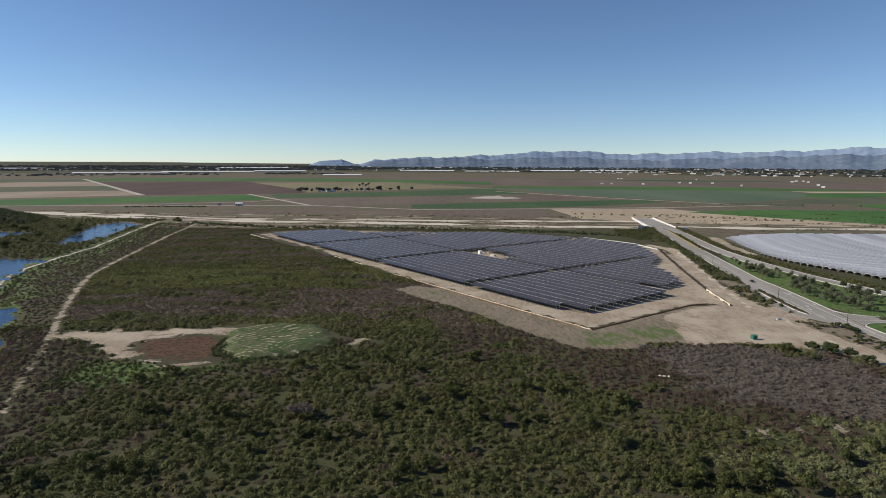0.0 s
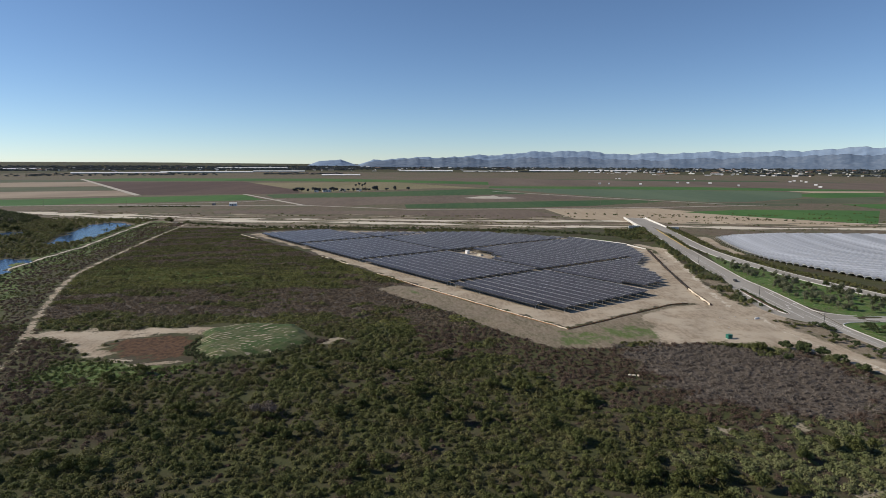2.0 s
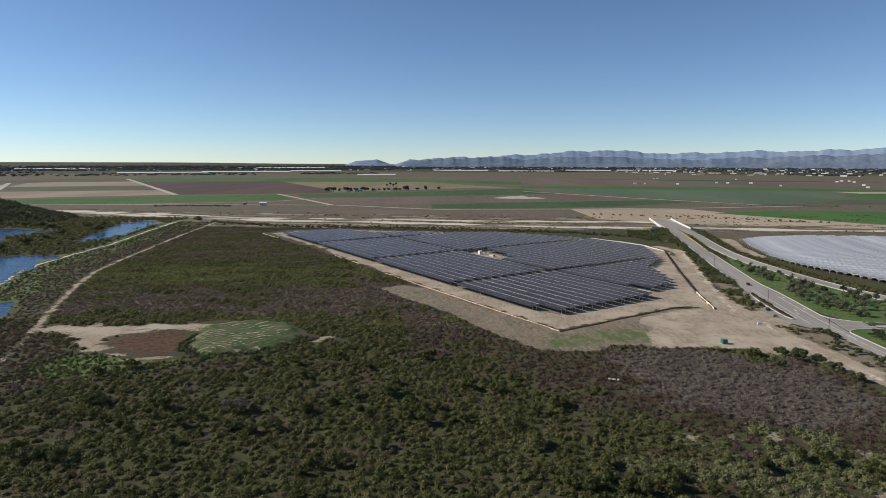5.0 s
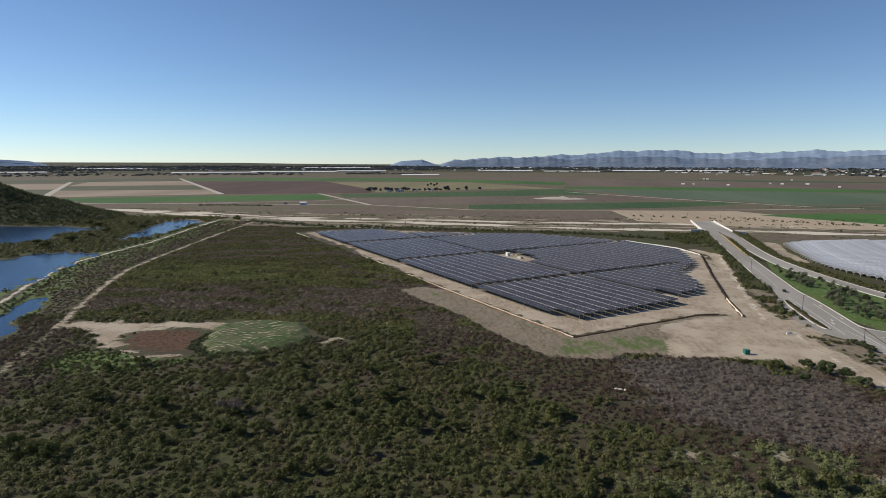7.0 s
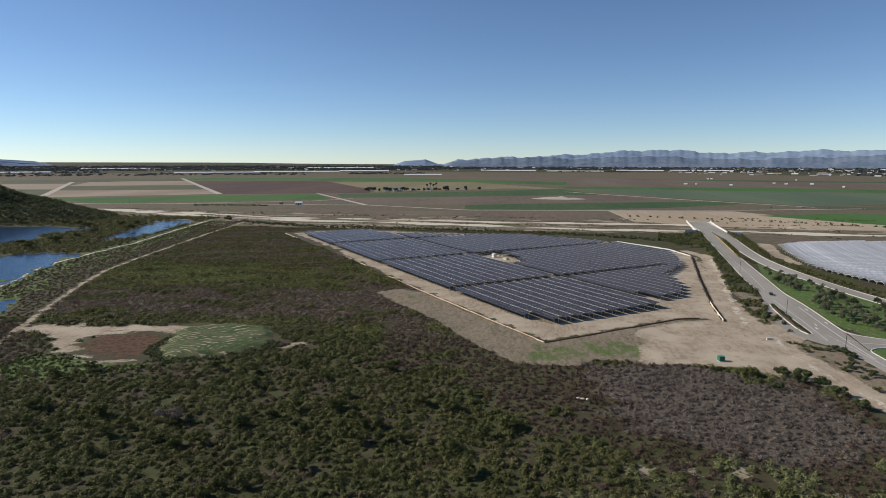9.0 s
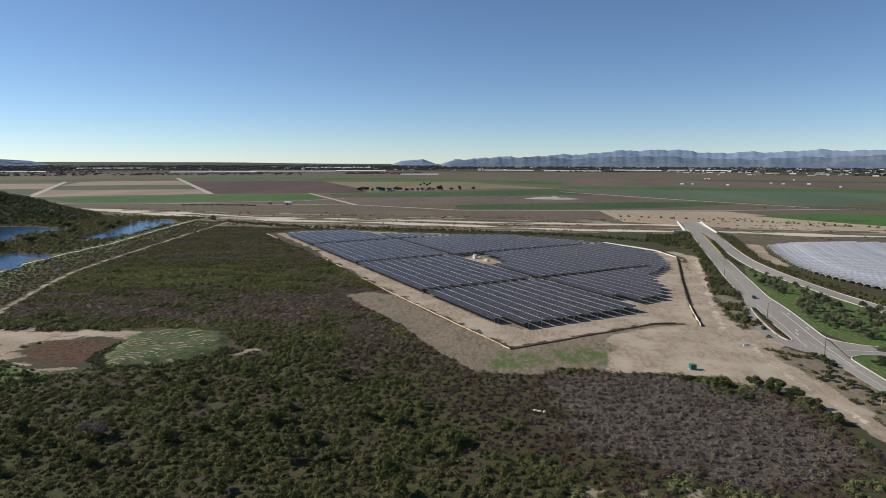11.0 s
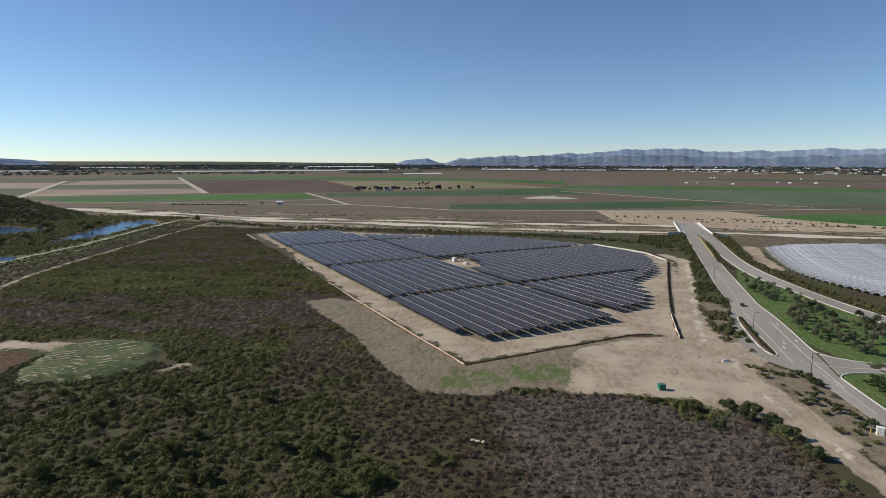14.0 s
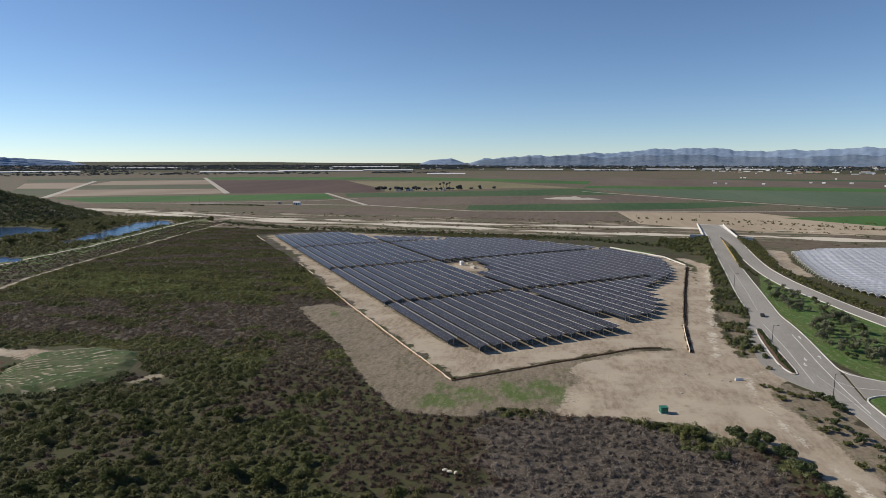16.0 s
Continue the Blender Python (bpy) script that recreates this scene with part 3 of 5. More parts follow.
for line, w in (([(-483, 1526), (-248, 1139)], 9), ([(-2000, 3300), (-1577, 2716), (-714, 1458)], 16), ([(-1725, 2191), (-1007, 1214)], 16),
                ([(148, 1727), (377, 1424), (567, 1212)], 8), ([(-1600, 900), (-700, 1110), (-240, 1135), (-40, 1045), (180, 1075), (420, 1120), (640, 1190)], 7),
                ([(-620, 1120), (-390, 1235), (-330, 1330)], 5)):
    ln = densify(line, 60)
    tagged(new("farm_road", bm_mesh("farm_road", ribbon(ln, w, [0.14] * len(ln), 0.5), M["gravel_road"])), "pale dirt farm road between fields", "road", kind="structure")

# ---------------------------------------------------------------- the paved road and the bridge


def shift(line, d):
    return [(x + d, y) for x, y in line]


def road_piece(name, left, right, label, category, material, lift=0.0):
    le, ri = smooth(left), smooth(right)
    zs = [road_z((a[1] + b[1]) / 2) + lift for a, b in zip(le, ri)]
    return tagged(new(name, bm_mesh(name, strip(le, ri, zs, None, 0.6), material)), label, category, kind="structure")


NEAR_L = [(207.8, 432), (204, 405), (196.5, 386), (190.7, 356), (186.1, 325), (192.3, 309), (198.1, 301), (201, 290), (202, 273), (203, 250), (204, 200)]
NEAR_R = [(222, 432), (219.5, 413), (219.4, 394), (217.8, 370), (215.2, 344), (213.6, 325), (211.5, 308), (210, 298), (209.8, 290), (210.2, 273), (211, 200)]
road_piece("road", ROAD_L + NEAR_L[1:], ROAD_R + NEAR_R[1:], "worn grey two-lane asphalt road with turning bay", "road", M["asphalt"])
road_piece("road", ROAD2_L, ROAD2_R, "worn grey asphalt carriageway past white tunnels", "road", M["asphalt"], -0.01)
road_piece("road", [(215.3, 329), (219.5, 320.6), (226, 316.4), (240, 314), (270, 314)], [(211, 299), (214.5, 301.6), (219, 303.2), (235, 304), (270, 303)],
           "paved grey side road joining at the junction", "road", M["asphalt"], 0.012)


def kerb(line, label, material=M["concrete"], w=0.45, up=0.16, name="kerb"):
    ln = smooth(line)
    tagged(new(name, bm_mesh(name, ribbon(ln, w, [road_z(p[1]) + up for p in ln], 0.7), material)), label, "kerb", kind="structure")


kerb(shift(ROAD_L[1:], -0.3), "pale concrete kerb along the asphalt road")
kerb(shift(ROAD_R[2:], 0.3), "pale concrete kerb along the planted median")
kerb(shift(ROAD_R[2:5], 0.1), "yellow painted kerb of the median nose", M["yellow"], 0.7, 0.18)
kerb(shift(ROAD2_L[3:], -0.3), "pale concrete kerb along the second carriageway")
kerb(shift(ROAD2_R[2:], 0.3), "pale concrete kerb beside the tunnels")
kerb(shift(NEAR_R[:6], 0.3) + [(219.3, 320.8), (226, 316.7), (240, 314.3), (270, 314.3)], "pale concrete kerb curving into the side road")
kerb([(270, 302.7), (235, 303.7), (219, 302.9), (214.4, 301.2), (210.4, 297.6), (210.2, 290), (210.5, 273), (211.4, 200)], "pale concrete kerb round the grass corner")
MEDIAN = [(200.1, 383), (203.1, 386.7), (201.6, 370), (199.8, 358), (198.8, 338), (197.6, 320.5), (195.5, 319), (193.7, 328), (195.1, 347.5), (198.1, 374.6)]
island = thing("traffic_island", "narrow kerbed road island planted with low shrubs", "road island", kind="structure")
bm = bmesh.new()
f = bm.faces.new([bm.verts.new((x, y, road_z(y) + 0.2)) for x, y in MEDIAN])
for v in bmesh.ops.extrude_face_region(bm, geom=[f])["geom"]:
    if isinstance(v, bmesh.types.BMVert):
        v.co.z -= 0.5
bmesh.ops.recalc_face_normals(bm, faces=bm.faces)
part("bed", bm, M["soil"], island, "brown soil bed")
mln = smooth(MEDIAN + MEDIAN[:1], 1)
part("kerb", ribbon(mln, 0.5, [road_z(p[1]) + 0.26 for p in mln], 0.5), M["concrete"], island, "pale concrete kerb")


def marking(line, w, label):
    ln = densify(line, 5)
    tagged(new("road_marking", bm_mesh("road_marking", ribbon(ln, w, [road_z(p[1]) + 0.02 for p in ln], 0.012), M["paint"])), label, "road marking", kind="structure")


marking([(206.4, 395), (203.5, 350.5), (199.5, 311)], 0.22, "worn white lane line on the asphalt")
marking([(213.8, 378), (209.3, 331.6), (207.6, 308), (206.6, 285)], 0.3, "worn white lane line on the asphalt")
marking([(207.8, 315), (211.7, 309), (221.2, 308.2), (240, 308.6)], 0.25, "white line curving into the side road")
marking([(229.6, 560), (218, 466), (212, 425)], 0.14, "faint white lane line on the asphalt")
marking([(203.6, 320), (205.2, 300), (206, 262)], 0.14, "faint white lane line on the asphalt")


def arrow(x, y, turn):
    bm = bmesh.new()
    pts = [(-0.12, -1.5), (0.12, -1.5), (0.12, 0.3), (0.55, 0.3), (0, 1.6), (-0.55, 0.3), (-0.12, 0.3)]
    top = bm.faces.new([bm.verts.new((a * 1.4, b * 1.4, 0)) for a, b in pts])
    for v in bmesh.ops.extrude_face_region(bm, geom=[top])["geom"]:
        if isinstance(v, bmesh.types.BMVert):
            v.co.z -= 0.015
    ob = new("road_arrow", bm_mesh("road_arrow", bm, M["paint"]))
    ob.matrix_world = pose(x, y, road_z(y) + 0.02, 0, 0, turn)
    tagged(ob, "worn white turn arrow painted on asphalt", "road marking", "turn arrows", "structure")


for x, y, a in ((215.5, 373, -8), (213.2, 344, -6), (206.5, 340, 172), (204, 333, 172)):
    arrow(x, y, a)

bridge = thing("road_bridge", "pale concrete road bridge with solid parapets over the riverbed", "bridge")
part("deck", strip([(244.6, 732), (262, 850)], [(274.6, 722), (290, 846)], [4.5, 4.5], None, 1.2), M["concrete"], bridge, "concrete deck slab")
part("parapet", ribbon([(244.8, 728), (254.6, 795), (262, 850)], 0.7, [6.0, 6.0, 6.0], 1.6), M["concrete"], bridge, "pale concrete parapet")
part("parapet", ribbon([(274.6, 720), (283.6, 800), (290, 846)], 0.7, [6.0, 6.0, 6.0], 1.6), M["concrete"], bridge, "pale concrete parapet")
for y in (750, 785, 820):
    x = 260 + (y - 725) * 0.14
    part("pier", boxes((x - 14, x + 14, y - 0.6, y + 0.6, -1.5, 3.4)), M["concrete"], bridge)
part("wing_wall", boxes((232, 244.2, 727, 728, -0.5, 6.0)), M["concrete"], bridge, "pale abutment wing wall")
part("wing_wall", boxes((275.4, 288, 717, 718, -0.5, 5.4)), M["concrete"], bridge, "pale abutment wing wall")

# ---------------------------------------------------------------- solar array
RD, RN = Vector((0.595, -0.804, 0)).normalized(), Vector((0.804, 0.595, 0)).normalized()
CHORD, TILT, LOW = 4.6, radians(10), 2.65


def back_end(v):
    return float(np.interp(v, [242.9, 315.5, 329.3, 343.0, 386.2, 449.9, 495.1], [-643.5, -643.5, -594.4, -587.6, -557.1, -517.9, -414.9]))


def front_end(v):
    return float(np.interp(v, [242.9, 250.8, 251.8, 332.2, 335.1, 340.1, 361.6, 385.2, 403.8, 447.0, 471.5, 493.1], [-226.5, -226.5, -211.8, -211.8, -243.2, -224.6, -226.5, -249.1, -278.5, -301.1, -327.6, -356.0]))


post_me = bm_mesh("post", boxes((-0.06, 0.06, -0.06, 0.06, -0.6, 2.70)), M["steel"])
rear_me = bm_mesh("post", boxes((-0.06, 0.06, -0.06, 0.06, -0.6, 3.15)), M["steel"])


TABLES = {}


def solar_row(v, u0, u1):
    """One table of modules from u0 to u1 along the rows, facing the sun."""
    n = int((u1 - u0) / 1.0)
    half = n / 2
    c = RD * ((u0 + u1) / 2) + RN * v
    m = Matrix((( RD.x, RN.x, 0, c.x), (RD.y, RN.y, 0, c.y), (0, 0, 1, 0), (0, 0, 0, 1)))
    row = thing("solar_panel_row", "long tilted row of dark blue solar panels on steel posts", "solar panels", m, "rows of the solar array")
    lean = Matrix.Rotation(TILT, 4, "X")
    top = Matrix.Translation((0, 0, LOW + CHORD / 2 * math.sin(TILT))) @ lean
    x = -half
    while x < half - 0.5:
        w = min(24, int(half - x + 0.5))
        if w not in TABLES:
            TABLES[w] = bm_mesh("module_table", boxes((0, w - 0.12, -CHORD / 2, CHORD / 2, 0.0, 0.045)), M["glass"])
        ob = part("module_table", TABLES[w], None, row)
        ob.matrix_local = top @ Matrix.Translation((x, 0, 0))
        x += w
    for y in (-1.3, 1.3):
        p = part("purlin", boxes((-half, half, y - 0.05, y + 0.05, -0.13, -0.004)), M["steel"], row)
        p.matrix_local = top
    rim = part("edge_strip", boxes((-half, half, CHORD / 2 + 0.003, CHORD / 2 + 0.24, -0.02, 0.06)), M["concrete"], row, "bright aluminium edge")
    rim.matrix_local = top
    # Black strip hung below the low edge stands in for shade between rows.
    low = part("edge_strip", boxes((-half, half, -CHORD / 2 - 0.06, -CHORD / 2 - 0.003, -0.5, 0.03)), M["dark"], row, "dark strip standing in for shade below the edge")
    low.matrix_local = top
    k = max(2, int(n / 15))
    for a in range(k):
        x = -half + 1.0 + (n - 2.0) * a / (k - 1)
        f = part("post", post_me, None, row)
        f.location = (x, -1.3, 0)
        f = part("post", rear_me, None, row)
        f.location = (x, 1.3, 0)
    return row


CUTS = (-542.4, -421.8, -304.0)
for v in [247.3 + 7.75 * k for k in range(11)] + [336.2 + 7.7 * k for k in range(21)]:
    u0, u1 = back_end(v), front_end(v)
    cuts = [u0] + [c for c in CUTS if u0 + 12 < c < u1 - 12] + [u1]
    for a, b in zip(cuts, cuts[1:]):
        a, b = a + (3.4 if a != u0 else 0), b - (3.4 if b != u1 else 0)
        if 331 < v < 354.5 and a < -393 < b:
            gap = -366 if v < 347 else -384
            if b - gap > 8:
                solar_row(v, gap, b)
            continue
        solar_row(v, a, b)

# ---------------------------------------------------------------- plants


def tufts(name, spots, size, tall, count, leaf, material, seed, label, category, sag=0.55):
    """Many shrubs as loose leaf clumps: spots are x, y, z; size and tall are arrays. One mesh of small triangles."""
    rs = np.random.RandomState(seed)
    n = len(spots)
    az, up = rs.uniform(0, 2 * np.pi, (n, count)), rs.uniform(0.02, 1, (n, count)) ** 0.8
    rr = np.sqrt(np.clip(1 - (up * 0.95) ** 2, 0.05, 1)) * rs.uniform(0.35, 1.05, (n, count))
    lop = 1 + 0.35 * np.sin(az * 2 + rs.uniform(0, 6.28, (n, 1))) + 0.2 * np.sin(az * 3 + rs.uniform(0, 6.28, (n, 1)))
    cx = spots[:, None, 0] + np.cos(az) * rr * lop * size[:, None]
    cy = spots[:, None, 1] + np.sin(az) * rr * lop * size[:, None]
    cz = spots[:, None, 2] + up * tall[:, None] * rs.uniform(0.75, 1.12, (n, count))
    cen = np.stack([cx, cy, cz], -1)[:, :, None, :]
    out = np.stack([np.cos(az) * rr, np.sin(az) * rr, up * 0.9], -1) + rs.normal(0, 0.22, (n, count, 3))
    out /= np.linalg.norm(out, axis=-1, keepdims=True) + 1e-6
    t1 = np.cross(out, rs.normal(0, 1, (n, count, 3)))
    t1 /= np.linalg.norm(t1, axis=-1, keepdims=True) + 1e-6
    t2 = np.cross(out, t1)
    r3 = leaf * rs.uniform(0.9, 2.4, (n, count, 3))
    k = np.stack([t1 * r3[..., :1], t2 * r3[..., 1:2] * 0.87 - t1 * r3[..., 1:2] * 0.5, -t2 * r3[..., 2:] * 0.87 - t1 * r3[..., 2:] * 0.5], 2)
    verts = (cen + k).reshape(-1, 3)
    me = array_mesh(name, verts, np.arange(len(verts)).reshape(-1, 3), material)
    return tagged(new(name, me), label, category, kind="stuff")


def scatter(x0, x1, y0, y1, step, seed):
    """Uneven spots at about one to a step."""
    rs = np.random.RandomState(seed)
    a, b = np.meshgrid(np.arange(x0, x1, step), np.arange(y0, y1, step))
    return a.ravel() + rs.uniform(-0.75, 0.75, a.size) * step, b.ravel() + rs.uniform(-0.75, 0.75, a.size) * step, rs


def on_ground(x, y):
    return np.stack([x, y, ground_z(x, y) - 0.05], 1)


def bare(x, y):
    """Where nothing woody grows."""
    c = masks(x, y)
    d = np.maximum.reduce([c["dirt"], c["mid"], c["pale"], c["dark"], 0.8 * c["straw"]])
    return np.maximum(d, soft(inside(x, y, RING), 3))


def brown_part(x, y):
    west = inside(x, y, [(-195, 292), (-160, 262), (-142, 236), (-128, 205), (-118, 160), (-240, 140)])
    return np.maximum(inside(x, y, BROWN), west) + 11 * waves(x, y, 34, 21) + 4 * waves(x, y, 12, 22)


# near scrub
x, y, rs = scatter(-235, 205, 131, 292, 2.3, 31)
free = (bare(x, y) < 0.45) & (x < np.where(y < 262, 177, 196)) & ~((x < -150) & (water_d(x, y) > -3))
x, y = x[free], y[free]
br = brown_part(x, y)
open_gap = waves(x, y, 26, 23) + 0.7 * waves(x, y, 11, 24)
grn = (br < 0) & (open_gap > -0.98) & ~((inside(x, y, [(-180, 270), (-120, 232), (-60, 236), (-60, 226), (-125, 205), (-150, 190)]) > 0) & (rs.rand(len(x)) < 0.72))
pick = rs.rand(len(x))
tone = waves(x, y, 22, 25) + 0.8 * (pick - 0.5)
sunny = grn & (x + 0.6 * (160 - y) + 18 * waves(x, y, 30, 71) > 92)
grn = grn & ~sunny
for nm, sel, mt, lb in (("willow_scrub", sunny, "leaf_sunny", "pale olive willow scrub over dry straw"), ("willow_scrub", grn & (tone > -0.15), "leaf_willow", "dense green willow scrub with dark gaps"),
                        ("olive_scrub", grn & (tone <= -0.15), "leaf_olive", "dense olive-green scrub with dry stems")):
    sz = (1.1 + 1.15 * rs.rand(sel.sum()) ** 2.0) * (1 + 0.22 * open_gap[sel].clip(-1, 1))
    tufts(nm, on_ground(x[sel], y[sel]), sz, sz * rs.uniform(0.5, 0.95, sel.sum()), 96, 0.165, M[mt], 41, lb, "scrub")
dry = ((br >= 0) & (pick < 0.97)) | ((br < 0) & ~grn & ~sunny & (pick < 0.5))
gy_ = inside(x, y, GREY) + 6 * waves(x, y, 20, 26) > 0
for nm, sel, mt, lb in (("dry_brush", dry & ~gy_, "leaf_brown", "low leafless reddish-brown brush"), ("grey_brush", dry & gy_, "leaf_grey", "low grey-mauve dead brush")):
    sz = 0.8 + 1.5 * rs.rand(sel.sum()) ** 1.8
    tufts(nm, on_ground(x[sel], y[sel]), sz, sz * rs.uniform(0.4, 0.95, sel.sum()), 64, 0.14, M[mt], 42, lb, "brush")
# middle scrub, west of the array
x, y, rs = scatter(-335, 75, 292, 735, 2.2, 32)
free = (bare(x, y) < 0.4) & (inside(x, y, PAD) < -1) & (along(x, y, LAKE_ROAD) > 4) & (x > np.interp(y, [292, 340, 428, 495, 630, 790], [-190, -213, -250, -265, -292, -320]) + 3)
x, y = x[free], y[free]
band = band_at(x, y)
br = np.maximum(brown_part(x, y) / 8, -0.28 - band)
pick = rs.rand(len(x))
for nm, sel, mt, n, lb in (("willow_scrub", (br < 0) & (band <= 0.65), "leaf_olive", 28, "patchy olive-green scrub in bands"),
                           ("reed_stand", (br < 0) & (band > 0.65), "leaf_meadow", 26, "bright green low reed stand"),
                           ("dry_brush", (br >= 0) & (pick < 0.9), "leaf_mauve", 34, "low leafless brown brush in bands")):
    low = {"willow_scrub": 0.95, "reed_stand": 0.6, "dry_brush": 0.5}[nm]
    sz = 1.3 + 1.9 * rs.rand(sel.sum()) ** 1.5
    tufts(nm, on_ground(x[sel], y[sel]), sz, sz * rs.uniform(0.28, 0.5, sel.sum()) * low, n, 0.25, M[mt], 43, lb, "scrub")
tall = (waves(x * 0.45, y, 26, 72) + 0.5 * waves(x, y, 9, 73) > 0.75) & (band > -0.6) & (rs.rand(len(x)) < 0.3)
sz = rs.uniform(1.3, 2.6, tall.sum())
tufts("willow_scrub", on_ground(x[tall], y[tall]), sz, sz * rs.uniform(0.7, 1.1, tall.sum()), 60, 0.26, M["leaf_olive"], 74, "taller olive willow clumps standing in scrub", "scrub")
# pond banks and reed islands
x, y, rs = scatter(-640, -150, 190, 850, 4.2, 33)
wd = water_d(x, y)
free = (wd < -2.5) & (x < np.interp(y, [240, 315, 435, 574, 698, 805], [-215, -252, -309, -328, -357, -378]) - 5) & (along(x, y, LAKE_ROAD) > 6) & (hill_z(x, y) < 2)
x, y = x[free], y[free]
sz = rs.uniform(1.4, 3.2, len(x))
tufts("bank_shrubs", on_ground(x, y), sz, sz * rs.uniform(0.7, 1.2, len(x)), 18, 0.46, M["leaf_olive"], 44, "olive-green shrubs and reeds on pond banks", "shrubs")
# rough grass between the two tracks
x, y, rs = scatter(-385, -150, 215, 800, 2.2, 56)
lx, ix = np.interp(y, [240, 315, 435, 574, 698, 805], [-215, -252, -309, -328, -357, -378]), np.interp(y, [150, 222, 276, 340, 428, 495, 630, 790], [-126, -157, -182, -213, -250, -265, -292, -320])
free = (x > lx + 9) & (x < ix - 3) & (water_d(x, y) < -2) & (rs.rand(len(x)) < 0.7)
x, y = x[free], y[free]
sz = rs.uniform(0.7, 1.5, len(x))
tone = waves(x * 0.8, y * 0.4, 20, 57) + rs.uniform(-0.35, 0.35, len(x)) > 0.1
for sel, mt, lb in ((tone, "leaf_olive", "low olive weeds between two tracks"), (~tone, "leaf_brown", "low brown weeds between two tracks")):
    tufts("rough_grass", on_ground(x[sel], y[sel]), sz[sel], sz[sel] * 0.45, 22, 0.22, M[mt], 58, lb, "weeds")
# shrubs on the levee slopes
ln = np.array(densify(LAKE_ROAD, 1.6))
rs = np.random.RandomState(34)
x, y = ln[:, 0] + rs.uniform(5, 12, len(ln)), ln[:, 1] + rs.uniform(-3, 3, len(ln))
sz = rs.uniform(0.7, 1.5, len(x))
tufts("levee_shrubs", on_ground(x, y), sz, sz * 0.9, 26, 0.24, M["leaf_dark"], 45, "dark green shrubs along the levee track", "shrubs")
# wooded hill
x, y, rs = scatter(-1010, -500, 660, 950, 5.0, 35)
free = hill_z(x, y) > 0.6
x, y = x[free], y[free]
sz = rs.uniform(2.2, 4.6, len(x))
tufts("hill_shrubs", on_ground(x, y), sz, sz * rs.uniform(0.7, 1.1, len(x)), 34, 0.5, M["leaf_dark"], 46, "dark evergreen shrubs covering the hill", "shrubs")
# riverbank thickets
x, y, rs = scatter(-700, 700, 700, 1000, 5.5, 36)
rv = np.minimum(along(x, y, RIVER), along(x, y, RIVER2))
free = (rv > 8) & (waves(x * 0.35, y, 45, 29) + 0.6 * waves(x, y, 25, 30) > 0.75) & (inside(x, y, PAD) < -4) & (y - 735 > -0.12 * np.abs(x)) & (inside(x, y, TUNNELS) < -4) & (y < 930 + 0.1 * np.abs(x)) & ((x < 225) | (x > 300))
x, y = x[free], y[free]
sz = rs.uniform(0.7, 1.9, len(x))
tufts("river_thicket", on_ground(x, y), sz, sz * rs.uniform(0.6, 1.1, len(x)), 18, 0.34, M["leaf_olive"], 47, "low dark thickets along the dry riverbed", "shrubs")
# hedge behind the array
ln = np.array(densify([(-330, 800), (-200, 748), (-60, 742), (60, 728), (140, 705), (200, 676), (232, 690)], 2.2))
rs = np.random.RandomState(37)
x, y = np.repeat(ln[:, 0], 2) + rs.uniform(-4, 4, 2 * len(ln)), np.repeat(ln[:, 1], 2) + rs.uniform(-9, 9, 2 * len(ln))
sz = rs.uniform(1.2, 2.6, len(x)) * rs.choice([0.7, 1.0, 1.2], len(x))
tufts("hedge", on_ground(x, y), sz, sz * 0.9, 34, 0.38, M["leaf_dark"], 48, "dark green hedge of shrubs behind the array", "hedge")
# road banks
x, y, rs = scatter(150, 262, 318, 740, 2.6, 38)
west = inside(x, y, [(189, 322), (193, 345), (196, 382), (206, 420), (209, 466), (222, 556), (228, 600), (243, 700), (247, 735), (205, 735), (196, 690), (205, 640), (222, 610), (216, 560), (205, 500), (192, 440), (187, 400), (180, 345)])
free = (west > 0) & (rs.rand(len(x)) < 0.8) & (waves(x, y, 30, 51) + 0.5 * waves(x, y, 11, 52) > -0.55)
x, y = x[free], y[free]
sz = rs.uniform(0.8, 2.3, len(x)) * np.where(y > 420, 1.1, 0.95)
kindly = waves(x, y, 16, 53) + rs.uniform(-0.7, 0.7, len(x)) > -0.05
for sel, mt, lb in ((kindly, "leaf_dark", "thick dark green shrubs on the road bank"), (~kindly, "leaf_olive", "olive shrubs on the sandy road bank")):
    tufts("roadside_shrubs", on_ground(x[sel], y[sel]), sz[sel], sz[sel] * rs.uniform(0.8, 1.4, sel.sum()), 90, 0.22, M[mt], 49, lb, "shrubs")
x, y, rs = scatter(225, 330, 330, 740, 2.8, 39)
band = np.minimum(np.abs(x - np.interp(y, [350, 395, 424, 475, 554, 600, 672, 735], [296, 284, 277, 267.5, 262.5, 266.5, 276, 286]))
                  - np.interp(y, [350, 480, 560, 735], [6, 5.5, 5, 9]), 99)
free = (band < 0) & (rs.rand(len(x)) < 0.9)
x, y = x[free], y[free]
sz = rs.uniform(0.9, 1.9, len(x)) * np.where(y > 600, 1.35, 1.0)
tufts("roadside_shrubs", on_ground(x, y), sz, sz * rs.uniform(0.7, 1.1, len(x)), 40, 0.28, M["leaf_olive"], 50, "olive shrubs between carriageway and tunnels", "shrubs")

# ---------------------------------------------------------------- backdrop


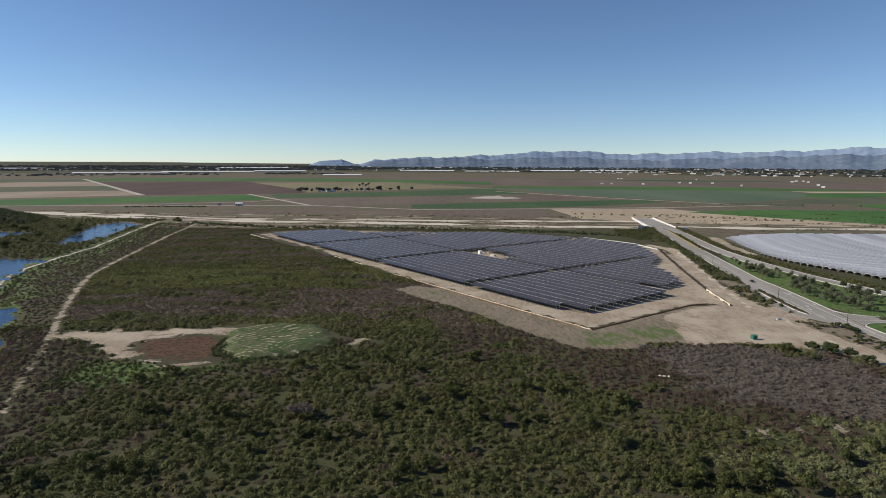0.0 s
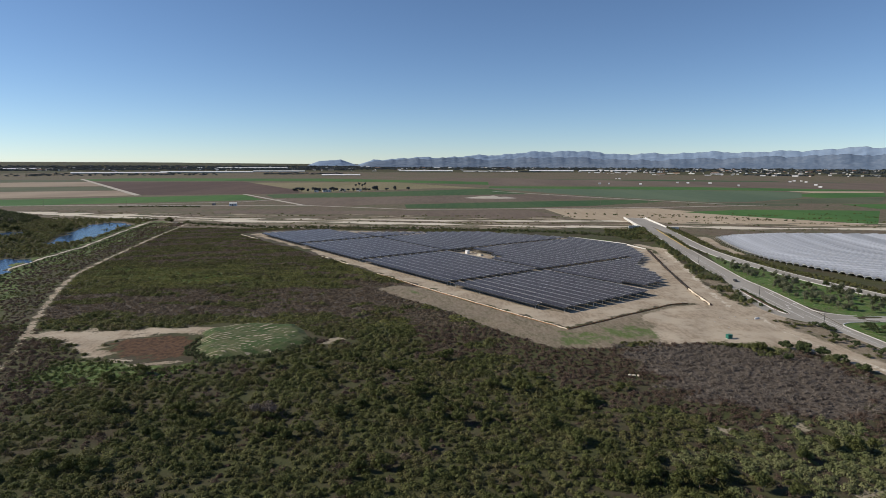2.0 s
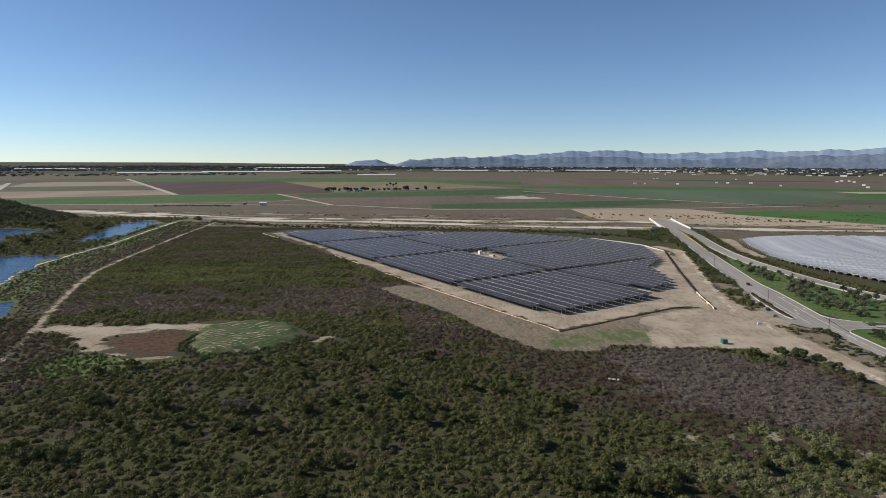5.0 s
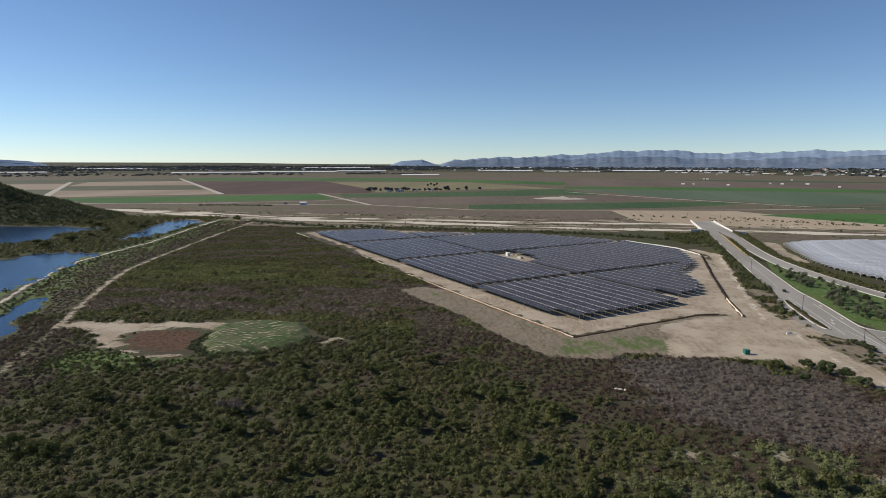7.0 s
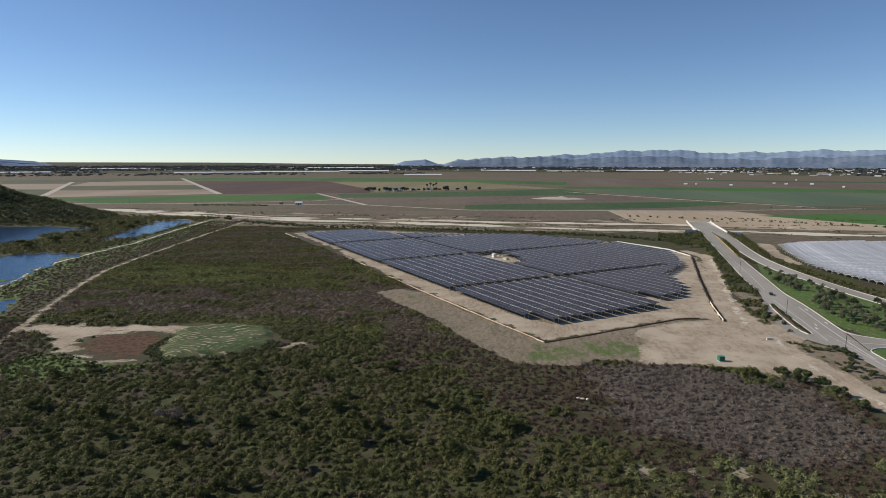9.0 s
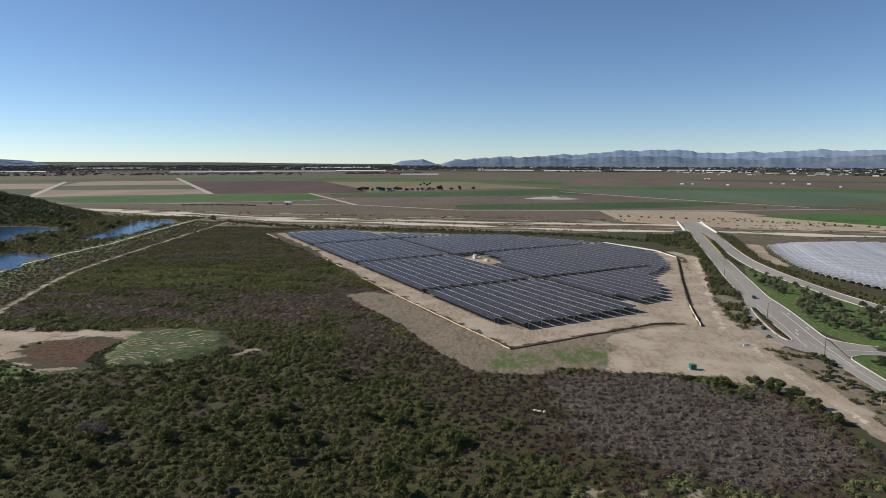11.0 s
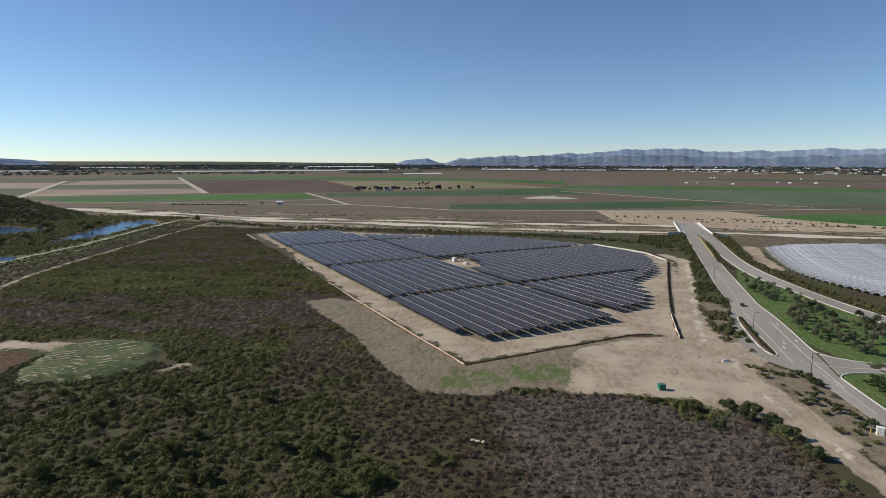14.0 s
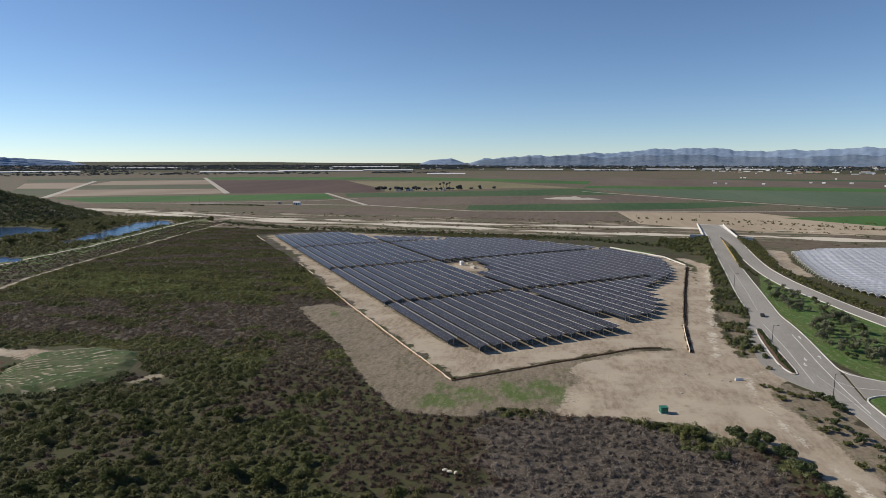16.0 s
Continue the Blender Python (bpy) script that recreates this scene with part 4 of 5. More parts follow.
def ridge(name, crest, radius, depth, material, label, seed):
    """A range of hills: crest rows are azimuth in degrees (right of straight ahead) and elevation in degrees over the horizon."""
    az = np.radians(np.arange(-70, 66, 0.12))
    top = np.interp(np.degrees(az), [c[0] for c in crest], [c[1] for c in crest])
    rs = np.random.RandomState(seed)
    jag = sum(np.sin(az * f + rs.uniform(0, 6.28)) * w for f, w in ((70, 0.05), (140, 0.04), (300, 0.025), (620, 0.014)))
    rows, steps = [], 26
    for k in range(steps + 1):
        t = k / steps
        u = az * radius
        spur = 1 - np.abs(waves(u * 0.8 + 300 * t, t * 1500 + u * 0.15, 230, seed + 1))
        gully = 1 - np.abs(waves(u + 90 * t, t * 1500, 85, seed + 2))
        relief = (0.55 * spur + 0.30 * gully - 0.45) * 4 * t * (1 - t)
        r = radius - depth * (1 - t) - 6 * relief
        base = 50 * np.clip((r - 3300) / 1500, 0, 1.3) ** 1.3
        z = base - 6 + (np.maximum(80 + radius * np.tan(np.radians(np.maximum(top + jag * (top > 0.25), -0.6))) - base, 0)) * np.clip(t ** 1.2 + 0.08 * relief, 0, 1.0)
        rows.append(np.stack([np.sin(az) * r + 55, np.cos(az) * r + 40, z], 1))
    rows.append(np.stack([np.sin(az) * radius * 1.004 + 55, np.cos(az) * radius * 1.004 + 40, np.full(len(az), -20.0)], 1))
    v = np.concatenate(rows)
    n, a = len(az), np.arange(len(az) - 1)
    f = np.concatenate([np.stack([k * n + a, k * n + a + 1, (k + 1) * n + a + 1, (k + 1) * n + a], 1) for k in range(len(rows) - 1)])
    tagged(new(name, array_mesh(name, v, f, material, True)), label, "mountains", kind="structure")


# Aerial haze is mixed into both hill colours as blue.
M["far_hill"] = surface("far_hazed_hills", (0.205, 0.275, 0.385), (0.245, 0.315, 0.42), 0.03, 0.006, 1.0)
M["near_hill"] = surface("near_hazed_hills", (0.100, 0.140, 0.205), (0.160, 0.200, 0.262), 0.035, 0.007, 1.0)
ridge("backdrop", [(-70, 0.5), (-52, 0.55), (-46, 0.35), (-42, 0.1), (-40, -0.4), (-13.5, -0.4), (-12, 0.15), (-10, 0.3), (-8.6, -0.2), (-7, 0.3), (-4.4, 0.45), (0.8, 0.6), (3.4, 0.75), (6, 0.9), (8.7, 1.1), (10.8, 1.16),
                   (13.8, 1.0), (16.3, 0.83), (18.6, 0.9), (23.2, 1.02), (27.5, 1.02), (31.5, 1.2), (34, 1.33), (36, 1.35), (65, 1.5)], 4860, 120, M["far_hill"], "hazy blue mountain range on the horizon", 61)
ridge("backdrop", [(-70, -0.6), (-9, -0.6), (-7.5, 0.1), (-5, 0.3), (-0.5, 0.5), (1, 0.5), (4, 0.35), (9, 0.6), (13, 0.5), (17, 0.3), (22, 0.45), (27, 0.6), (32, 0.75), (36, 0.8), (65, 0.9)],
      4700, 200, M["near_hill"], "lower foothills tinted haze blue-grey before the mountains", 62)

# ---------------------------------------------------------------- hoop tunnels
TE, TF = Vector((0.96, 0.28, 0)).normalized(), Vector((0.28, -0.96, 0)).normalized()
span = 6.4
offs = [Vector((x, y, 0)).dot(TF) for x, y in TUNNELS]
s = min(offs) + 3
while s < max(offs) - 3:
    tt = np.arange(0, 800, 1.0)
    px, py = TE.x * tt + TF.x * s, TE.y * tt + TF.y * s
    keep = tt[inside(px, py, TUNNELS) > 0]
    if len(keep) > 12:
        a, b = float(keep[0]), float(keep[-1])
        origin = TE * a + TF * s
        m = Matrix(((TE.x, TF.x, 0, origin.x), (TE.y, TF.y, 0, origin.y), (0, 0, 1, 0), (0, 0, 0, 1)))
        tun = thing("hoop_tunnel", "long white plastic hoop tunnel in a crop block", "greenhouse", m, "hoop tunnels of the block")
        length, rings, prof = b - a, [], 8
        n = int(length / 2.6)
        for k in range(n + 1):
            x, dip = length * k / n, 0.93 if k % 2 else 1.0
            for q in range(prof + 1):
                w = math.pi * q / prof
                rings.append((x, -math.cos(w) * span * 0.49, 1.1 + math.sin(w) * 2.1 * dip + 0.05 * math.sin(k * 1.7 + s)))
        idx = [(k * (prof + 1) + q, k * (prof + 1) + q + 1, (k + 1) * (prof + 1) + q + 1, (k + 1) * (prof + 1) + q) for k in range(n) for q in range(prof)]
        part("film", array_mesh("film", rings, idx, M["plastic"]), None, tun, "white translucent plastic film")
        for y in (-span * 0.49, span * 0.49):
            part("rail", boxes((0, length, y - 0.06, y + 0.06, 1.2, 1.32)), M["steel"], tun)
            part("leg", boxes((0.0, 0.14, y - 0.07, y + 0.07, -0.4, 1.2)), M["steel"], tun)
            part("leg", boxes((length * 0.3, length * 0.3 + 0.14, y - 0.07, y + 0.07, -0.4, 1.2)), M["steel"], tun)
        part("end_roll", tube([(0, -span * 0.45, 1.5), (0, -span * 0.2, 2.6), (0, span * 0.2, 2.6), (0, span * 0.45, 1.5)], [0.16] * 4, 5), M["white"], tun, "rolled white film end")
    s += span

# ---------------------------------------------------------------- single trees and shrubs


def crown_mesh(name, size, tall, lift, count, leaf, material, seed):
    """A crown of loose clumps round several lobes."""
    rs = np.random.RandomState(seed)
    lobes = rs.normal(0, 0.42, (7, 3)) * (size, size, tall * 0.4) + (0, 0, lift + tall * 0.5)
    pick = rs.randint(0, 7, count)
    d = rs.normal(0, 1, (count, 3))
    d /= np.linalg.norm(d, axis=1, keepdims=True)
    c = lobes[pick] + d * rs.uniform(0.55, 1.05, (count, 1)) * (size * 0.55, size * 0.55, tall * 0.32)
    c[:, 2] = np.maximum(c[:, 2], lift * 0.6 + 0.1)
    d = d + rs.normal(0, 0.35, (count, 3))
    t1 = np.cross(d, rs.normal(0, 1, (count, 3)))
    t1 /= np.linalg.norm(t1, axis=1, keepdims=True) + 1e-6
    t2 = np.cross(d, t1)
    t2 /= np.linalg.norm(t2, axis=1, keepdims=True) + 1e-6
    r = leaf * rs.uniform(0.7, 1.7, (count, 3))
    v = np.stack([c + t1 * r[:, :1], c + t2 * r[:, 1:2] - t1 * r[:, 1:2] * 0.5, c - t2 * r[:, 2:] - t1 * r[:, 2:] * 0.5], 1).reshape(-1, 3)
    return array_mesh(name, v, np.arange(len(v)).reshape(-1, 3), material)


def tree(name, high, size, count, leaf, material, seed, label, category, group):
    """A thing with a trunk, limbs and a crown, standing at the origin."""
    r = random.Random(seed)
    ob = thing(name, label, category, Matrix(), group)
    lift = high * 0.28
    w = high * 0.03
    part("trunk", tube([(0, 0, -0.5), (0.1, 0, lift * 0.6), (r.uniform(-0.2, 0.2), r.uniform(-0.2, 0.2), lift * 1.5), (0.1, 0.2, high * 0.8)], [w * 1.4, w, w * 0.7, w * 0.2]), M["bark"], ob)
    for k in range(4):
        a = k * 1.57 + r.uniform(-0.5, 0.5)
        part("limb", tube([(0, 0, lift * 0.9), (math.cos(a) * size * 0.35, math.sin(a) * size * 0.35, lift * 1.5), (math.cos(a) * size * 0.75, math.sin(a) * size * 0.75, high * 0.75)], [w * 0.6, w * 0.4, w * 0.12], 5), M["bark"], ob)
    part("crown", crown_mesh("crown", size, high - lift, lift, count, leaf, material, seed), None, ob)
    return ob


def plant(protos, spots, seed, lo=0.8, hi=1.25):
    """Stand each prototype's copies on the ground; the prototypes take the first spots."""
    r = random.Random(seed)
    for k, (x, y) in enumerate(spots):
        p = protos[k % len(protos)]
        sc = r.uniform(lo, hi)
        z = float(ground_z(x, y))
        m = pose(x, y, z, 0, 0, r.uniform(0, 360))
        if k < len(protos):
            p.matrix_world = m
            p.scale = (sc, sc, sc)
        else:
            q = copy_thing(p, m)
            q.scale = (sc, sc, sc)


young = [tree("young_tree", 5.2, 2.3, 420, 0.26, M["leaf_tree"], 70 + k, "young grey-green tree on the grassy verge", "tree", "verge trees") for k in range(4)]
young += [tree("young_tree", 4.6, 2.0, 420, 0.25, M["leaf_dark"], 75 + k, "young dark green tree on the grassy verge", "tree", "verge trees") for k in range(1)]
rs = np.random.RandomState(80)
spots = []
VERGE = [(224, 440), (232, 490), (240, 530), (242, 500), (245, 478), (252, 452), (256, 428), (262, 395), (275, 345), (262, 322), (226, 322), (218.5, 345), (221, 395)]
while len(spots) < 92:
    x, y = rs.uniform(216, 290), rs.uniform(318, 545)
    if inside(np.array(x), np.array(y), VERGE) > 1.2 and all(math.dist((x, y), q) > 2.6 for q in spots):
        spots.append((x, y))
plant(young, spots, 81, 0.5, 1.2)
mn = densify([(251, 660), (239, 590), (233, 545), (236, 520)], 5.5)
low = [tree("median_shrub", 2.4, 1.3, 240, 0.2, M["leaf_olive"], 84 + k, "rounded olive shrub on the planted median", "shrub", "median shrubs") for k in range(2)]
plant(low, [(x + 2.5 + rs.uniform(-1, 1), y) for x, y in mn], 85, 0.7, 1.3)
plant([tree("island_shrub", 1.1, 0.9, 200, 0.16, M["leaf_dark"], 86, "low dark shrub on the traffic island", "shrub", "island shrubs")],
      [(x + rs.uniform(-0.4, 0.4), y) for x, y in densify([(201.2, 383), (198.2, 352), (196.4, 333), (196.4, 322)], 1.4)], 87, 0.7, 1.2)
plant([tree("corner_shrub", 2.6, 1.8, 360, 0.22, M["leaf_dark"], 88, "dark shrub on the grass corner by the road", "shrub", "corner shrubs")],
      [(216, 290), (218, 286), (221, 292), (225, 288), (217, 280)], 89)
big = [tree("large_shrub", 4.2, 3.0, 1200, 0.27, M["leaf_dark"], 90 + k, "large rounded dark green shrub beside the dirt track", "shrub", "track shrubs") for k in range(3)]
plant(big, [(153.5, 243), (161, 258), (167.5, 255), (164, 251), (170.5, 247.5), (172, 240), (174, 228)], 91, 0.6, 0.95)
hedge = [tree("verge_shrub", 2.8, 1.9, 520, 0.22, M["leaf_dark"], 94 + k, "dark shrub between dirt track and road", "shrub", "verge shrubs") for k in range(2)]
plant(hedge, [(195.6, 296), (196.8, 291.5), (197.4, 288), (198.3, 285), (194, 270), (196.2, 265), (192, 274), (197, 258), (194, 262), (190, 268), (195, 280), (199.5, 252), (196, 250)], 95, 0.6, 1.05)
weeds = [tree("low_shrub", 1.3, 1.3, 260, 0.18, M["leaf_olive"], 97, "low olive shrub on the sandy verge", "shrub", "verge shrubs")]
plant(weeds, [(180.6, 304), (183, 303), (184.8, 300), (187.6, 297), (189, 295.6), (191, 297), (192.4, 295), (183, 292), (186, 284), (188, 276), (187, 268), (184, 300), (190, 260), (193, 246), (195, 240), (191, 238), (197, 236), (194, 230), (188, 246), (199, 226)], 98, 0.6, 1.3)
pale = tree("pale_willow", 4.6, 3.4, 1500, 0.22, M["leaf_grey"], 99, "pale bare-twigged willow standing over green scrub", "shrub", "")
pale.matrix_world = pose(-44, 184, float(ground_z(-44, 184)))
tops = [tree("tall_willow", 4.6, 2.7, 900, 0.25, M["leaf_willow"], 100 + k, "tall green willow clump rising over the scrub", "shrub", "tall willows") for k in range(3)]
rs = np.random.RandomState(103)
spots = []
while len(spots) < 130:
    x, y = rs.uniform(-190, 150), rs.uniform(120, 262)
    if brown_part(np.array(x), np.array(y)) < -4 and bare(np.array([x]), np.array([y]))[0] < 0.2 and waves(x, y, 60, 104) > -0.2:
        spots.append((x, y))
plant(tops, spots, 105, 0.5, 1.0)
bank = [tree("bank_willow", 6, 4.2, 1100, 0.4, M["leaf_olive"], 108 + k, "rounded olive willow on the pond bank", "tree", "bank willows") for k in range(2)]
plant(bank, [(-405, 560), (-398, 520), (-415, 600), (-425, 640), (-440, 660), (-372, 560), (-450, 720), (-438, 735), (-345, 800), (-352, 812), (-430, 545), (-410, 680), (-480, 700), (-505, 715), (-530, 722)], 110, 0.6, 1.3)
# spoil heap with a fan of graded ridges
HEAP = [(-99, 268), (-102, 286), (-89, 296), (-61, 298), (-52, 281), (-49, 262), (-62, 248), (-80, 240), (-92, 248)]
hx, hy = np.meshgrid(np.arange(-106, -44, 0.55), np.arange(235, 302, 0.55))
nx2 = hx.shape[1]
hx, hy = hx.ravel(), hy.ravel()
hd = inside(hx, hy, HEAP) + 1.5 * waves(hx, hy, 16, 115)
fan, reach = np.arctan2(hy - 252, hx + 108), np.hypot(hx + 108, hy - 252)
furrow = np.sin(fan * 58 + 0.09 * reach + 2.6 * waves(hx, hy, 24, 116)) * np.clip(0.45 + 0.9 * waves(hx, hy, 15, 117), -0.2, 1.1) + 0.55 * waves(hx, hy, 4.2, 118) - 0.15 - 0.6 * soft(hx + 60, 5)
hz = ground_z(hx, hy) - 0.3 + 1.9 * soft(hd - 2.5, 3.5) + 0.13 * furrow * soft(hd - 2, 2)
quads = (np.arange(nx2 - 1)[None, :] + nx2 * np.arange(len(hx) // nx2 - 1)[:, None]).ravel()
quads = quads[hd[quads] > -2.5]
heap_me = array_mesh("earth_mound", np.stack([hx, hy, hz], 1), np.stack([quads, quads + 1, quads + nx2 + 1, quads + nx2], 1), M["heap"], True)
att = heap_me.color_attributes.new("cover", "FLOAT_COLOR", "POINT")
att.data.foreach_set("color", np.stack([np.clip(0.5 + 0.5 * furrow, 0, 1), 0 * hx, 0 * hx, 1 + 0 * hx], 1).astype(np.float32).ravel())
tagged(new("earth_mound", heap_me), "low spoil heap with pale graded ridges and green weeds", "earth heap")
# rank weeds on the spoil ring
x, y, rs = scatter(-145, -40, 208, 300, 1.5, 111)
d = inside(x, y, HEAP)
free = (d < 1.5) & (d > -4.5) & (y < 272) & (x > -100)
sz = rs.uniform(0.5, 1.3, free.sum())
tufts("weed_bank", on_ground(x[free], y[free]), sz, sz, 30, 0.16, M["leaf_dark"], 112, "rank dark weeds along the spoil heap", "weeds")
free = (inside(x, y, [(-150, 206), (-146, 238), (-128, 240), (-98, 228), (-84, 240), (-91, 216), (-123, 206)]) > -1) & (rs.rand(len(x)) < 0.5)
sz = rs.uniform(0.7, 1.4, free.sum())
tufts("reed_stand", on_ground(x[free], y[free]), sz, sz * 0.8, 34, 0.18, M["leaf_bright"], 114, "bright green reeds below the spoil heap", "reeds")

# ---------------------------------------------------------------- fences and small things of the yard


def wattle(line, label):
    r = random.Random(120)
    ln = densify(line, 6)
    for a, b in zip(ln, ln[1:]):
        mid = ((a[0] + b[0]) / 2 + r.uniform(-0.3, 0.3), (a[1] + b[1]) / 2 + r.uniform(-0.3, 0.3))
        tagged(new("straw_wattle", bm_mesh("straw_wattle", tube([(*p, float(ground_z(*p)) + 0.22) for p in (a, mid, b)], [0.28, 0.32, 0.27], 6), M["wattle"])),
               label, "erosion roll", "straw wattles")


wattle([(-36, 436), (0, 385.5), (38, 334), (71.6, 288.4)], "pale straw erosion roll along the array's dirt edge")
wattle([(-213, 675), (-182, 634)], "pale straw erosion roll at the array's far corner")
wattle([(-92, 517), (-84, 506)], "short pale straw erosion roll by the scrub")
wattle([(-72, 489), (-63, 476)], "short pale straw erosion roll by the scrub")


def fence(name, line, high, material, label, post=True):
    ln = densify(line, 3)
    ob = thing(name, label, "fence")
    part("fabric", ribbon(ln, 0.12, [float(ground_z(*p)) + high for p in ln], high + 0.3), material, ob)
    if post:
        for p in ln:
            f = part("stake", STAKE, None, ob)
            f.location = (p[0], p[1], float(ground_z(*p)))
    return ob


STAKE = bm_mesh("stake", boxes((-0.06, 0.06, -0.16, -0.07, -0.3, 0.95)), M["bark"])
fence("silt_fence", [(72.2, 287.8), (84, 297), (96.5, 306.5), (118, 323), (141, 341), (152, 344)], 0.5, M["silt"], "low rust-brown silt fence round the dirt pad")
fence("silt_fence", [(-35, 434), (0, 384.4), (38, 333), (72, 287.6)], 0.35, M["silt"], "low rust-brown silt fence behind the straw roll")
fence("windbreak", [(199.6, 560), (190.5, 511), (181.4, 462), (174, 420), (168.6, 387)], 1.0, M["dark"], "dark fabric windbreak fence beside the service track")
bx = np.array(densify([(200.4, 560), (191.2, 511), (182, 462), (174.6, 420), (169.2, 387), (168.2, 383), (165.6, 362), (163.4, 340)], 0.9))
rs = np.random.RandomState(121)
sz = rs.uniform(0.5, 1.2, len(bx))
tufts("brush_pile", on_ground(bx[:, 0] + rs.uniform(-0.8, 0.8, len(bx)), bx[:, 1]), sz, sz * 0.9, 26, 0.16, M["leaf_brown"], 122, "windrow of dead brown brush along the fence", "brush")
fence("windbreak", [(167.6, 383), (165, 362), (162.8, 340)], 1.2, M["wattle"], "pale fabric barrier fence at the yard's edge")
fence("windbreak", [(150, 655), (175, 625), (190, 605), (200, 566)], 1.0, M["concrete"], "pale low barrier round the array's far corner", False)


def cabinet(name, m, w, d, hgt, material, label, category, doors=2):
    """A box with a plinth, an overhanging top, doors with handles and louvres."""
    ob = thing(name, label, category, m)
    bm = boxes((-w / 2, w / 2, -d / 2, d / 2, 0.12, hgt))
    bmesh.ops.bevel(bm, geom=bm.edges[:], offset=0.04, segments=1, affect="EDGES")
    part("body", bm, material, ob)
    part("plinth", boxes((-w / 2 - 0.15, w / 2 + 0.15, -d / 2 - 0.15, d / 2 + 0.15, -0.3, 0.12)), M["concrete"], ob, "concrete plinth")
    part("lid", boxes((-w / 2 - 0.08, w / 2 + 0.08, -d / 2 - 0.08, d / 2 + 0.08, hgt + 0.003, hgt + 0.1)), material, ob)
    for k in range(doors):
        x0 = -w / 2 + 0.06 + (w - 0.12) * k / doors
        x1 = x0 + (w - 0.12) / doors - 0.05
        dr = part("door", boxes((x0, x1, -d / 2 - 0.05, -d / 2 - 0.003, 0.25, hgt - 0.12)), material, ob)
        part("handle", boxes((x1 - 0.14, x1 - 0.08, -d / 2 - 0.1, -d / 2 - 0.052, hgt * 0.45, hgt * 0.6)), M["dark"], dr, "dark handle")
    return ob


cabinet("green_container", pose(142.9, 273.2, 0.1, 0, 0, 14), 2.3, 1.9, 1.9, M["green_box"], "bright green utility container on bare dirt", "container")
# equipment clearing in the array
pad = lambda u, v, z=0.0, a=0: Matrix.Translation(RD * u + RN * v + Vector((0, 0, z))) @ pose(0, 0, 0, 0, 0, -53.5 + a)
cabinet("inverter_cabinet", pad(-411, 345), 3.0, 2.4, 3.0, M["white"], "pale inverter cabinet in the array's clearing", "electrical cabinet")
cabinet("transformer_box", pad(-389, 355.5), 2.6, 2.2, 2.0, M["dark"], "dark transformer box in the array's clearing", "transformer", 1)
cabinet("switch_cabinet", pad(-396, 347), 5.5, 2.2, 1.3, M["tank"], "low beige switchgear cabinet in the clearing", "electrical cabinet", 3)
cabinet("switch_cabinet", pad(-382, 352), 2.0, 1.4, 1.8, M["steel"], "grey metal switch cabinet in the clearing", "electrical cabinet", 1)
cabinet("inverter_cabinet", pose(153.5, 488.5, 0, 0, 0, 5), 3.4, 2.4, 2.6, M["tank"], "beige inverter cabinet at the array's edge", "electrical cabinet")
cabinet("inverter_cabinet", pose(158.6, 489.5, 0, 0, 0, 5), 3.0, 2.4, 2.4, M["white"], "pale inverter cabinet at the array's edge", "electrical cabinet")
for k in range(5):
    tagged(new("pallet_stack", bm_mesh("pallet_stack", boxes(*[(-0.9, 0.9, -0.6, 0.6, 0.02 + 0.14 * q, 0.12 + 0.14 * q) for q in range(6)]), M["wattle"])), "stack of pale timber pallets in the clearing", "pallets", "pallet stacks").matrix_world = pad(-418 + 4 * k, 350 + 1.5 * (k % 3), 0, 20 * k)


def lamp_post(x, y):
    ob = thing("street_lamp", "tall dark street lamp with a single arm", "street lamp", pose(x, y, float(road_z(y)) - 0.1, 0, 0, -5), "street lamps")
    part("base", tube([(0, 0, -0.4), (0, 0, 0.6)], [0.32, 0.3], 10), M["concrete"], ob, "concrete footing")
    part("pole", tube([(0, 0, 0.6), (0, 0, 9.3)], [0.14, 0.09], 8), M["dark"], ob)
    part("arm", tube([(0, 0, 9.2), (0.6, 0, 9.45), (1.6, 0, 9.5)], [0.07, 0.06, 0.05], 6), M["dark"], ob)
    part("lamp_head", boxes((1.45, 2.35, -0.2, 0.2, 9.4, 9.58)), M["dark"], ob)


for x, y in ((213.4, 479), (198.8, 356), (199.4, 294.5)):
    lamp_post(x, y)

white = cabinet("roadside_cabinet", pose(199.2, 246.5, 0, 0, 0, -20), 2.0, 1.6, 2.2, M["white"], "white roadside utility cabinet with yellow bollards", "utility cabinet")
for x, y in ((197.2, 247.6), (197.9, 245.1), (200.6, 244.6), (201.2, 248.0)):
    ob = thing("bollard", "bright yellow bollard guarding the cabinet", "bollard", pose(x, y, 0), "cabinet bollards")
    part("post", tube([(0, 0, -0.3), (0, 0, 1.15), (0, 0, 1.25)], [0.12, 0.12, 0.05], 8), M["yellow"], ob)

